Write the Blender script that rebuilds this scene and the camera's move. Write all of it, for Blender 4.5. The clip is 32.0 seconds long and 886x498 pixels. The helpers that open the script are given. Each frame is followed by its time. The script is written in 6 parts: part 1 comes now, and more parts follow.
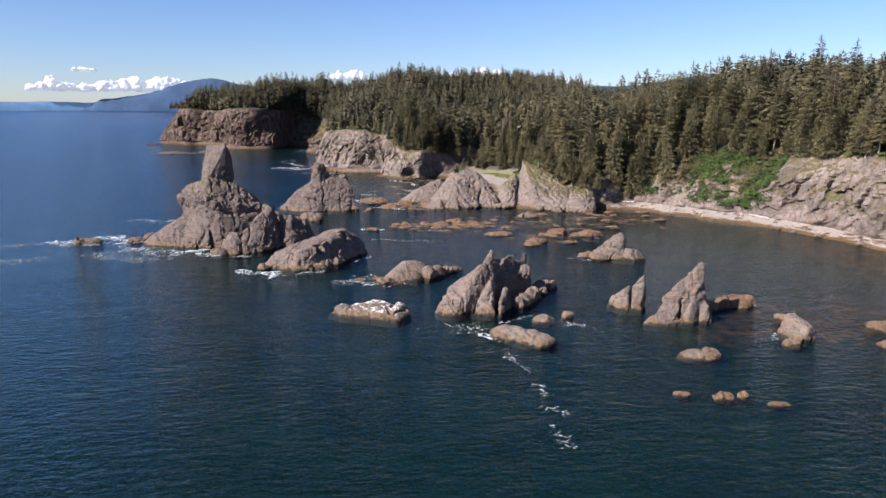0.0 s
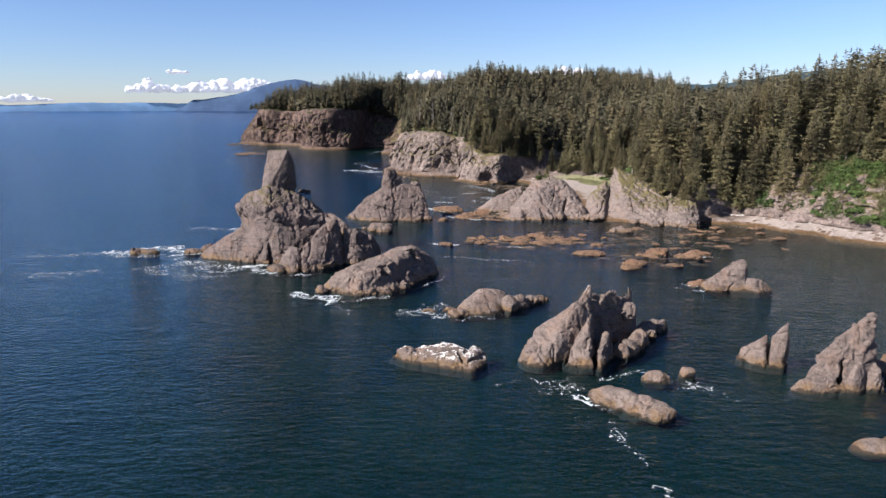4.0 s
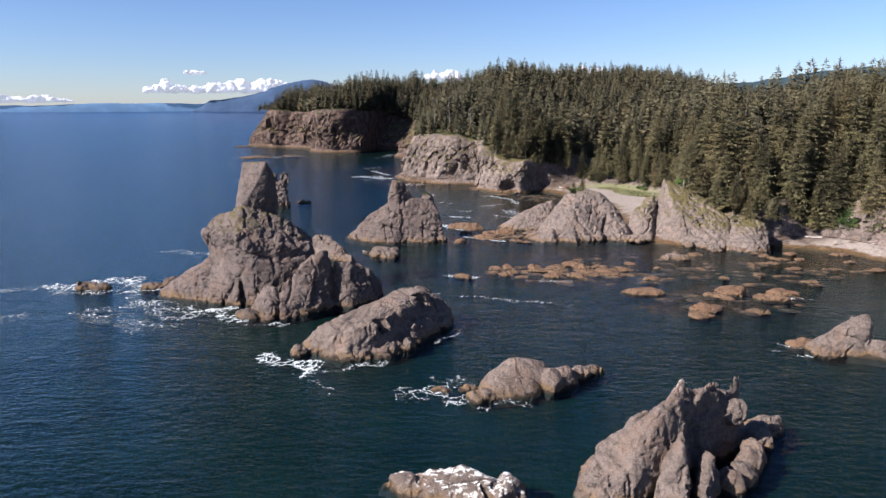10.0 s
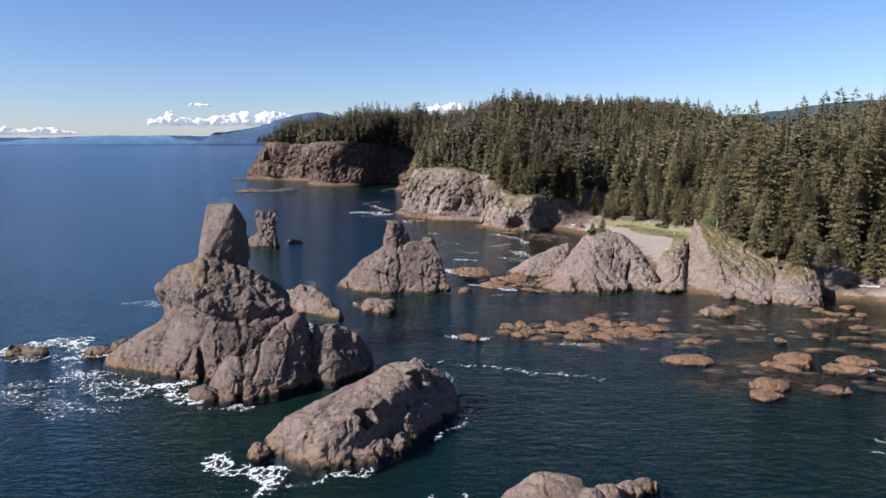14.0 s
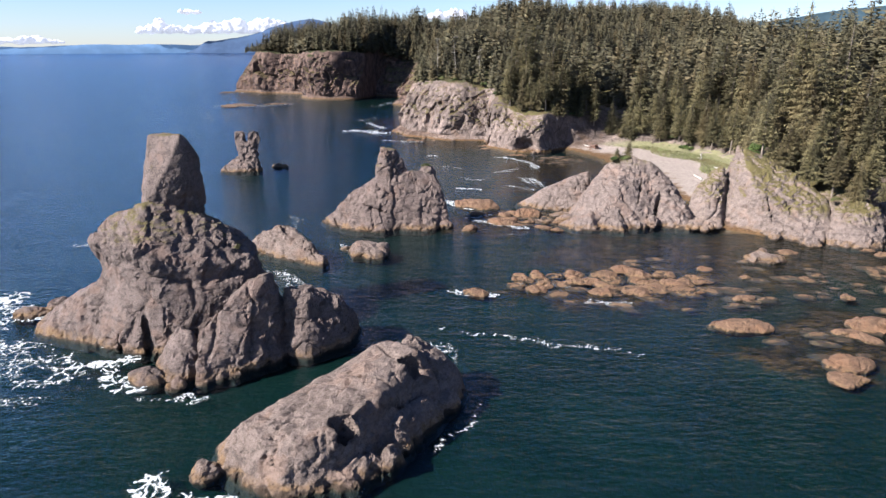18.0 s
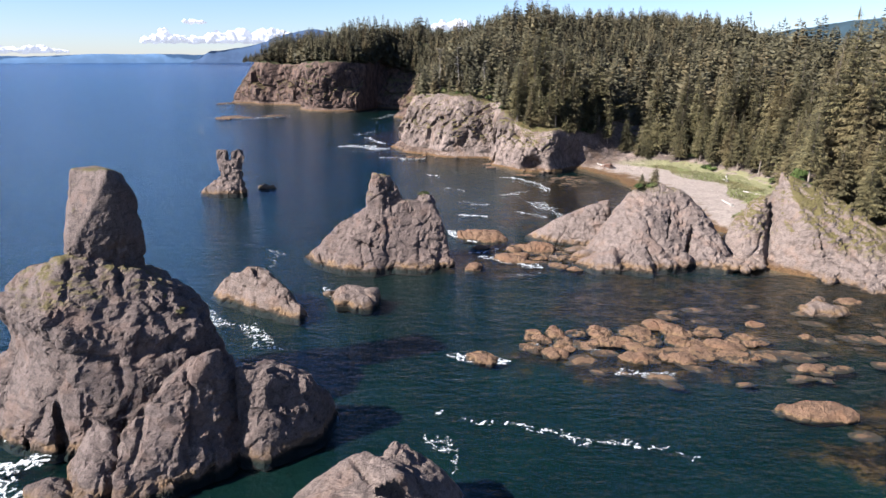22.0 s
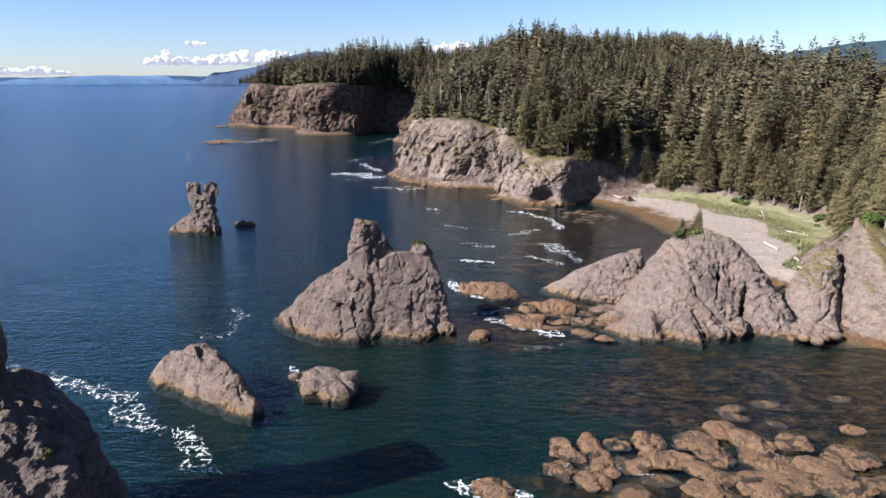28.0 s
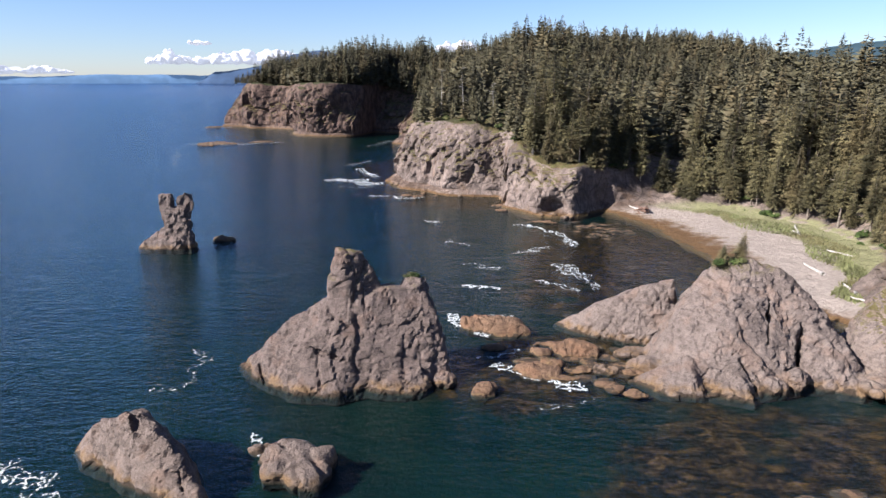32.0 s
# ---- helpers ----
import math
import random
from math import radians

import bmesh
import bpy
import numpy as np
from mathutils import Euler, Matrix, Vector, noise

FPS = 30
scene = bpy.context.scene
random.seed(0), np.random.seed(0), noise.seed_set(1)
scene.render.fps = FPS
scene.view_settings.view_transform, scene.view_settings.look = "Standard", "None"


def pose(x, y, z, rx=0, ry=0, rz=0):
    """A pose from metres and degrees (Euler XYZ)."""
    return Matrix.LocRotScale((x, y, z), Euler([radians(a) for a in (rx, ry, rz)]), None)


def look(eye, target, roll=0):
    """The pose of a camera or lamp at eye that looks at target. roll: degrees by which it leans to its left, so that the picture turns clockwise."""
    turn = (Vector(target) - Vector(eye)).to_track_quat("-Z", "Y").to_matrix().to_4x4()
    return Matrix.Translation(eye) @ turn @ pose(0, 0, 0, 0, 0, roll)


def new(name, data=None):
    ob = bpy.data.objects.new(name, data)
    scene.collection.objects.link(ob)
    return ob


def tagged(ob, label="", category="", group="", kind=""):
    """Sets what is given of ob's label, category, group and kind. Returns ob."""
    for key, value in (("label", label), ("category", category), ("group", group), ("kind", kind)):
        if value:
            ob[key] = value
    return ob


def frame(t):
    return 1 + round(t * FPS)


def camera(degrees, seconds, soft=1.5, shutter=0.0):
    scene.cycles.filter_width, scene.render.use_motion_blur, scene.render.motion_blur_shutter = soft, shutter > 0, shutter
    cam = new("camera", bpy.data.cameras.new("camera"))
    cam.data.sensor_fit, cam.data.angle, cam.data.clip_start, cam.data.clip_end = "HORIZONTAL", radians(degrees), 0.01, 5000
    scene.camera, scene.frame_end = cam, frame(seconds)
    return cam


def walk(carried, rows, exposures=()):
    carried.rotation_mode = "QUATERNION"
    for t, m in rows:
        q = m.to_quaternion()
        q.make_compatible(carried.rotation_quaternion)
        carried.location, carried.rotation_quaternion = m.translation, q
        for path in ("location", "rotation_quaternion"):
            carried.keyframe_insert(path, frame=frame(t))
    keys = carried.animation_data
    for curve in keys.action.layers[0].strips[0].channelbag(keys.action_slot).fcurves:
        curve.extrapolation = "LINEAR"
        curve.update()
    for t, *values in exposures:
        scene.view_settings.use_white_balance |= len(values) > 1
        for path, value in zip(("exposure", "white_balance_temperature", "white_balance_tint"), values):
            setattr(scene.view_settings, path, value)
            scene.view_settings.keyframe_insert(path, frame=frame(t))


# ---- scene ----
import itertools

cam = camera(69.18, 32.0)
PATH = [
    (0, look((0.00, 0.00, 44.12), (11.67, 96.95, 22.58), 0.12)),
    (0.5, look((0.13, 3.16, 44.11), (10.20, 100.32, 22.68), 0.05)),
    (1, look((0.25, 6.34, 44.13), (5.96, 103.84, 22.66), -0.01)),
    (1.5, look((0.36, 9.53, 44.16), (2.59, 107.15, 22.62), -0.05)),
    (2, look((0.46, 12.74, 44.22), (0.97, 110.39, 22.68), -0.08)),
    (2.5, look((0.55, 15.97, 44.30), (0.80, 113.62, 22.75), -0.08)),
    (3, look((0.62, 19.22, 44.39), (0.93, 116.87, 22.83), -0.08)),
    (3.5, look((0.69, 22.50, 44.48), (0.89, 120.14, 22.90), -0.07)),
    (5.5, look((0.87, 35.80, 44.80), (1.03, 133.42, 23.15), 0.00)),
    (6, look((0.89, 39.17, 44.84), (0.89, 136.79, 23.15), 0.00)),
    (6.5, look((0.92, 42.57, 44.85), (0.72, 140.19, 23.19), -0.00)),
    (7, look((0.93, 45.97, 44.84), (0.56, 143.60, 23.19), -0.02)),
    (7.5, look((0.94, 49.39, 44.82), (-0.07, 147.02, 23.19), -0.04)),
    (8, look((0.93, 52.81, 44.80), (-0.40, 150.44, 23.18), -0.07)),
    (8.5, look((0.91, 56.22, 44.78), (-0.75, 153.85, 23.17), -0.10)),
    (9, look((0.88, 59.63, 44.78), (-1.17, 157.25, 23.23), -0.12)),
    (9.5, look((0.83, 63.01, 44.80), (-1.33, 160.63, 23.21), -0.13)),
    (10, look((0.77, 66.39, 44.83), (-1.65, 164.00, 23.24), -0.14)),
    (10.5, look((0.70, 69.75, 44.86), (-1.81, 167.40, 23.43), -0.14)),
    (11, look((0.63, 73.11, 44.87), (-1.88, 170.86, 23.89), -0.14)),
    (11.5, look((0.55, 76.47, 44.86), (-2.06, 174.60, 25.81), -0.12)),
    (12, look((0.48, 79.82, 44.83), (-2.16, 178.34, 27.87), -0.11)),
    (12.5, look((0.40, 83.17, 44.79), (-2.38, 181.85, 28.85), -0.09)),
    (13, look((0.31, 86.50, 44.76), (-2.60, 185.20, 28.99), -0.10)),
    (13.5, look((0.22, 89.81, 44.74), (-2.68, 188.46, 28.64), -0.11)),
    (14, look((0.12, 93.12, 44.73), (-2.74, 191.65, 27.88), -0.14)),
    (14.5, look((0.01, 96.41, 44.74), (-2.93, 194.59, 25.97), -0.17)),
    (15, look((-0.10, 99.71, 44.76), (-3.00, 197.32, 23.22), -0.20)),
    (15.5, look((-0.22, 103.00, 44.78), (-3.13, 199.91, 20.30), -0.22)),
    (17.5, look((-0.67, 115.98, 44.95), (-3.68, 211.36, 15.03), -0.21)),
    (18, look((-0.75, 119.13, 45.00), (-3.71, 214.53, 15.15), -0.19)),
    (18.5, look((-0.81, 122.23, 45.06), (-3.80, 217.61, 15.18), -0.17)),
    (19, look((-0.84, 125.25, 45.11), (-3.82, 220.63, 15.19), -0.14)),
    (19.5, look((-0.84, 128.21, 45.16), (-3.91, 223.63, 15.40), -0.11)),
    (20, look((-0.83, 131.10, 45.21), (-4.01, 226.51, 15.43), -0.08)),
    (20.5, look((-0.80, 133.93, 45.26), (-4.03, 229.33, 15.46), -0.05)),
    (21, look((-0.79, 136.72, 45.30), (-4.05, 232.21, 15.80), -0.04)),
    (21.5, look((-0.79, 139.47, 45.34), (-4.17, 235.14, 16.44), -0.03)),
    (22, look((-0.81, 142.18, 45.37), (-4.25, 237.99, 16.93), -0.03)),
    (22.5, look((-0.84, 144.83, 45.38), (-4.20, 240.71, 17.18), -0.04)),
    (23, look((-0.88, 147.40, 45.38), (-4.31, 243.29, 17.18), -0.06)),
    (23.5, look((-0.92, 149.90, 45.36), (-4.45, 245.78, 17.18), -0.08)),
    (24, look((-0.96, 152.32, 45.33), (-4.53, 248.39, 17.78), -0.09)),
    (24.5, look((-1.01, 154.67, 45.29), (-4.58, 251.07, 18.93), -0.11)),
    (25, look((-1.05, 156.95, 45.27), (-4.68, 253.58, 19.78), -0.11)),
    (25.5, look((-1.09, 159.17, 45.26), (-4.76, 255.87, 20.01), -0.11)),
    (27.5, look((-1.20, 168.03, 45.35), (-5.01, 264.66, 19.90), -0.03)),
    (28, look((-1.20, 170.38, 45.39), (-4.99, 267.02, 19.95), -0.00)),
    (28.5, look((-1.19, 172.84, 45.44), (-5.13, 269.45, 19.95), 0.02)),
    (29, look((-1.17, 175.37, 45.49), (-5.08, 271.98, 19.99), 0.04)),
    (29.5, look((-1.16, 177.95, 45.54), (-5.18, 274.56, 20.02), 0.05)),
    (30, look((-1.17, 180.55, 45.58), (-5.21, 277.16, 20.09), 0.06)),
    (30.5, look((-1.19, 183.14, 45.62), (-5.19, 279.75, 20.08), 0.07)),
    (31, look((-1.24, 185.73, 45.66), (-5.34, 282.32, 20.11), 0.08)),
    (31.5, look((-1.29, 188.30, 45.69), (-5.42, 284.89, 20.13), 0.08)),
    (32, look((-1.35, 190.87, 45.72), (-5.49, 287.48, 20.21), 0.08)),
]
walk(cam, PATH, [(0.0, 1.19, 5900.0, 10.0), (9.0, 1.17, 5900.0, 10.0), (14.0, 1.1, 5900.0, 10.0), (18.5, 1.58, 5900.0, 10.0), (23.0, 1.53, 5900.0, 10.0), (27.0, 1.38, 5900.0, 10.0), (32.0, 1.38, 5900.0, 10.0)])

# ---- light ----
world = bpy.data.worlds.new("sky_world")
scene.world = world
world.use_nodes = True
wn, wl = world.node_tree.nodes, world.node_tree.links
wn.clear()
sky = wn.new("ShaderNodeTexSky")
sky.sky_type = 'NISHITA'
sky.sun_disc = False
sky.sun_elevation = radians(35.5)
sky.sun_rotation = math.atan2(-0.897, -0.443)
sky.altitude = 20
sky.air_density, sky.dust_density, sky.ozone_density = 1.0, 0.15, 3.0
bg = wn.new("ShaderNodeBackground")
bg.inputs["Strength"].default_value = 0.050
wo = wn.new("ShaderNodeOutputWorld")
tint = wn.new("ShaderNodeMix")
tint.data_type, tint.blend_type = 'RGBA', 'MULTIPLY'
tint.inputs["Factor"].default_value = 1.0
tint.inputs["B"].default_value = (0.935, 0.965, 1.19, 1.0)
wl.new(sky.outputs["Color"], tint.inputs["A"])
wl.new(tint.outputs["Result"], bg.inputs["Color"])
wl.new(bg.outputs["Background"], wo.inputs["Surface"])
sun_data = bpy.data.lights.new("sun", 'SUN')
sun_data.energy, sun_data.angle, sun_data.color = 6.7, radians(0.53), (1.0, 0.897, 0.795)
sun = new("sun", sun_data)
sun.matrix_world = look((-89.7, -44.3, 71.3), (0, 0, 0))


# ---- noise in arrays ----
def lattice(i, j, k, seed):
    n = (i * 374761393 + j * 668265263 + k * 2147483647 + seed * 1274126177) & 0x7FFFFFFF
    n = ((n ^ (n >> 13)) * 1274126177) & 0x7FFFFFFF
    n = ((n ^ (n >> 16)) * 668265263) & 0x7FFFFFFF
    return ((n ^ (n >> 15)) & 0xFFFFF) / 524287.5 - 1.0


def vnoise(p, seed=0):
    c = np.floor(p).astype(np.int64)
    f = p - c
    f = f * f * (3 - 2 * f)
    out = np.zeros(p.shape[:-1])
    for dx in (0, 1):
        wx = f[..., 0] if dx else 1 - f[..., 0]
        for dy in (0, 1):
            wy = f[..., 1] if dy else 1 - f[..., 1]
            for dz in (0, 1):
                wz = f[..., 2] if dz else 1 - f[..., 2]
                out += wx * wy * wz * lattice(c[..., 0] + dx, c[..., 1] + dy, c[..., 2] + dz, seed)
    return out


def fbm(p, octaves=4, seed=0, gain=0.5):
    out, a = np.zeros(p.shape[:-1]), 1.0
    for o in range(octaves):
        out += a * vnoise(p * 2.03 ** o + 17.3 * o, seed + o)
        a *= gain
    return out


def ridged(p, octaves=3, seed=0):
    out, a = np.zeros(p.shape[:-1]), 1.0
    for o in range(octaves):
        out += a * (1 - 2 * np.abs(vnoise(p * 2.03 ** o + 9.1 * o, seed + o)))
        a *= 0.5
    return out


def smooth01(a, b, x):
    t = np.clip((x - a) / (b - a), 0, 1)
    return t * t * (3 - 2 * t)


def facets(p, seed):
    """Broken rock: a random plane for each cell of a scattered pattern, and the gap to the next cell."""
    c = np.floor(p).astype(np.int64)
    best, second = np.full(len(p), 9.0), np.full(len(p), 9.0)
    value = np.zeros(len(p))
    for dx in (-1, 0, 1):
        for dy in (-1, 0, 1):
            for dz in (-1, 0, 1):
                i, j, k = c[:, 0] + dx, c[:, 1] + dy, c[:, 2] + dz
                off = np.stack([lattice(i, j, k, seed + s) * 0.42 + 0.5 for s in range(3)], -1)
                r = p - (np.stack([i, j, k], -1) + off)
                d = np.sqrt((r * r).sum(1))
                plane = 0.5 * lattice(i, j, k, seed + 3) + 0.75 * (r[:, 0] * lattice(i, j, k, seed + 4) + r[:, 1] * lattice(i, j, k, seed + 5) + r[:, 2] * lattice(i, j, k, seed + 6))
                near = d < best
                second = np.where(near, best, np.minimum(second, d))
                value = np.where(near, plane, value)
                best = np.minimum(best, d)
    return value, second - best


# ---- materials ----
class Nodes:
    """A small writer of node trees."""

    def __init__(self, name):
        self.mat = bpy.data.materials.new(name)
        self.mat.use_nodes = True
        self.t = self.mat.node_tree
        self.t.nodes.clear()
        self.out = self.t.nodes.new("ShaderNodeOutputMaterial")
        self.geo = self.t.nodes.new("ShaderNodeNewGeometry")

    def put(self, socket, value):
        if isinstance(value, (int, float)):
            socket.default_value = value
        elif isinstance(value, tuple):
            socket.default_value = (*value, 1.0) if len(value) == 3 and socket.type == 'RGBA' else value
        else:
            self.t.links.new(value, socket)

    def math(self, op, a, b=0.0, clamp=False):
        n = self.t.nodes.new("ShaderNodeMath")
        n.operation, n.use_clamp = op, clamp
        self.put(n.inputs[0], a)
        self.put(n.inputs[1], b)
        return n.outputs[0]

    def noise(self, scale, detail=4.0, rough=0.55, vector=None, distort=0.0):
        n = self.t.nodes.new("ShaderNodeTexNoise")
        self.put(n.inputs["Vector"], self.geo.outputs["Position"] if vector is None else vector)
        n.inputs["Scale"].default_value, n.inputs["Detail"].default_value = scale, detail
        n.inputs["Roughness"].default_value, n.inputs["Distortion"].default_value = rough, distort
        return n.outputs["Fac"]

    def cells(self, scale, vector=None, feature='DISTANCE_TO_EDGE'):
        n = self.t.nodes.new("ShaderNodeTexVoronoi")
        n.feature = feature
        self.put(n.inputs["Vector"], self.geo.outputs["Position"] if vector is None else vector)
        n.inputs["Scale"].default_value = scale
        return n.outputs["Distance"]

    def stretch(self, sx, sy, sz, turn=0.0, tilt=0.0):
        n = self.t.nodes.new("ShaderNodeMapping")
        self.put(n.inputs["Vector"], self.geo.outputs["Position"])
        n.inputs["Scale"].default_value = (sx, sy, sz)
        n.inputs["Rotation"].default_value = (tilt, 0, turn)
        return n.outputs["Vector"]

    def ramp(self, fac, a, b, lo=0.3, hi=0.7):
        n = self.t.nodes.new("ShaderNodeMapRange")
        n.interpolation_type = 'SMOOTHSTEP'
        self.put(n.inputs["Value"], fac)
        self.put(n.inputs["From Min"], lo)
        self.put(n.inputs["From Max"], hi)
        return self.mix(n.outputs["Result"], a, b)

    def step(self, fac, lo, hi):
        n = self.t.nodes.new("ShaderNodeMapRange")
        n.interpolation_type = 'SMOOTHSTEP'
        self.put(n.inputs["Value"], fac)
        self.put(n.inputs["From Min"], lo)
        self.put(n.inputs["From Max"], hi)
        return n.outputs["Result"]

    def mix(self, fac, a, b, how='MIX'):
        n = self.t.nodes.new("ShaderNodeMix")
        n.data_type, n.blend_type = 'RGBA', how
        self.put(n.inputs["Factor"], fac)
        self.put(n.inputs["A"], a)
        self.put(n.inputs["B"], b)
        return n.outputs["Result"]

    def axis(self, what, k):
        n = self.t.nodes.new("ShaderNodeSeparateXYZ")
        self.put(n.inputs[0], self.geo.outputs[what])
        return n.outputs[k]

    def island(self):
        return self.geo.outputs["Random Per Island"]

    def bump(self, height, distance, strength=1.0, normal=None):
        n = self.t.nodes.new("ShaderNodeBump")
        self.put(n.inputs["Height"], height)
        n.inputs["Distance"].default_value, n.inputs["Strength"].default_value = distance, strength
        if normal is not None:
            self.put(n.inputs["Normal"], normal)
        return n.outputs["Normal"]

    def surface(self, colour, rough=0.9, normal=None, **more):
        n = self.t.nodes.new("ShaderNodeBsdfPrincipled")
        self.put(n.inputs["Base Color"], colour)
        self.put(n.inputs["Roughness"], rough)
        if normal is not None:
            self.put(n.inputs["Normal"], normal)
        for key, value in more.items():
            self.put(n.inputs[key.replace("_", " ")], value)
        self.t.links.new(n.outputs[0], self.out.inputs["Surface"])
        return self.mat


def rock_material(name, light, dark, guano=0.0, grass=0.0, band=1.7, tilt=0.35):
    m = Nodes(name)
    z, up = m.axis("Position", 2), m.axis("Normal", 2)
    big, mid = m.noise(0.11, 5), m.noise(0.6, 6, 0.62)
    fine = m.noise(3.2, 5, 0.65)
    col = m.ramp(m.math('ADD', m.math('MULTIPLY', big, 0.5), m.math('MULTIPLY', mid, 0.5)), tuple(0.45 * d + 0.55 * l for d, l in zip(dark, light)), light, 0.36, 0.62)
    pits = m.noise(2.1, 2, 0.4)
    col = m.mix(m.math('MULTIPLY', m.step(pits, 0.66, 0.72), 0.6), col, tuple(0.5 * c for c in dark))
    grit = m.noise(5.5, 5, 0.75)
    col = m.mix(m.math('MULTIPLY', m.step(m.noise(1.25, 5, 0.68), 0.5, 0.62), 0.5), col, tuple(0.8 * c for c in dark))
    col = m.mix(m.math('MULTIPLY', m.step(grit, 0.52, 0.62), 0.45), col, tuple(0.6 * c for c in dark))
    col = m.mix(m.math('MULTIPLY', m.step(grit, 0.46, 0.36), 0.55), col, tuple(min(1, 1.35 * c) for c in light))
    col = m.mix(m.math('MULTIPLY', m.step(m.noise(0.23, 4, 0.6), 0.5, 0.64), 0.4), col, (light[0] * 1.05, light[1] * 0.86, light[2] * 0.72))
    bed = m.noise(0.9, 3, 0.5, m.stretch(0.25, 0.25, 1.6, 0.5, tilt))
    col = m.mix(m.math('MULTIPLY', m.step(bed, 0.54, 0.66), 0.3), col, tuple(0.62 * c for c in dark))
    if grass:
        g = m.math('MULTIPLY', m.step(up, *((0.45, 0.68) if grass < 12 else (0.55, 0.8))), m.step(m.math('ADD', z, m.math('MULTIPLY', mid, 8.0)), grass + (1 if grass < 12 else 3), grass + (4 if grass < 12 else 6)))
        gc = m.ramp(fine, (0.070, 0.052, 0.021), (0.091, 0.081, 0.028))
        col = m.mix(m.math('MULTIPLY', g, m.step(m.noise(0.35, 4), *((0.3, 0.42) if grass < 12 else (0.4, 0.55)))), col, gc)
    if guano:
        g = m.math('MULTIPLY', m.step(m.math('ADD', up, m.math('MULTIPLY', mid, 0.5)), 0.9, 1.2), m.step(m.math('ADD', z, m.math('MULTIPLY', mid, 2.0)), guano, guano + 1.0))
        col = m.mix(m.math('MULTIPLY', g, m.step(m.noise(1.3, 5), 0.44, 0.58)), col, (0.62, 0.60, 0.56))
    edge = m.math('ADD', z, m.math('MULTIPLY', m.math('SUBTRACT', mid, 0.5), -2.6))
    algae = m.ramp(fine, (0.087, 0.049, 0.023), (0.158, 0.104, 0.055))
    col = m.mix(m.math('MULTIPLY', m.step(edge, band, band * 0.35), m.step(m.noise(0.5, 4), 0.3, 0.62)), col, algae)
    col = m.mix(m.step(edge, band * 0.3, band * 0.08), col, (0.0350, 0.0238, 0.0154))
    # Submerged rock is painted the water's dark tone, as if light were lost.
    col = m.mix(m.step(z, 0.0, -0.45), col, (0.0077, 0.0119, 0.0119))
    h = m.math('ADD', m.math('MULTIPLY', mid, 0.8), m.math('MULTIPLY', fine, 0.45))
    h = m.math('ADD', h, m.math('MULTIPLY', bed, 0.5))
    h = m.math('ADD', h, m.math('MULTIPLY', grit, 0.4))
    return m.surface(col, 0.9, m.bump(h, 0.5, 0.95), Specular_IOR_Level=0.25)


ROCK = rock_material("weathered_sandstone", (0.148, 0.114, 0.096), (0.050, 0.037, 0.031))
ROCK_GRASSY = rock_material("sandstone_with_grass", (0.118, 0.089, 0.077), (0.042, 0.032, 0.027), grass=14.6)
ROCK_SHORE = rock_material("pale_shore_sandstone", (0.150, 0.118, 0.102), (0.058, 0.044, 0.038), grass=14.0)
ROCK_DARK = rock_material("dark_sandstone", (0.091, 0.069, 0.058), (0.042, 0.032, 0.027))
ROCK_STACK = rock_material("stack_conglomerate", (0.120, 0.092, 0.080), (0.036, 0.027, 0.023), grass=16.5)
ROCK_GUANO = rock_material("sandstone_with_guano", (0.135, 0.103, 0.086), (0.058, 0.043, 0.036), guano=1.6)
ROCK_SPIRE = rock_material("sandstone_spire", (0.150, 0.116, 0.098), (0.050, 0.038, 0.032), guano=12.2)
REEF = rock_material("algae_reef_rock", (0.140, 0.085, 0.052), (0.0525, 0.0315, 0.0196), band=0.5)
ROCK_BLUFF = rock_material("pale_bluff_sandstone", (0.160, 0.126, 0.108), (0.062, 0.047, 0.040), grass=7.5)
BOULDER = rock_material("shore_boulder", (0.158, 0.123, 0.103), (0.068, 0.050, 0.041))


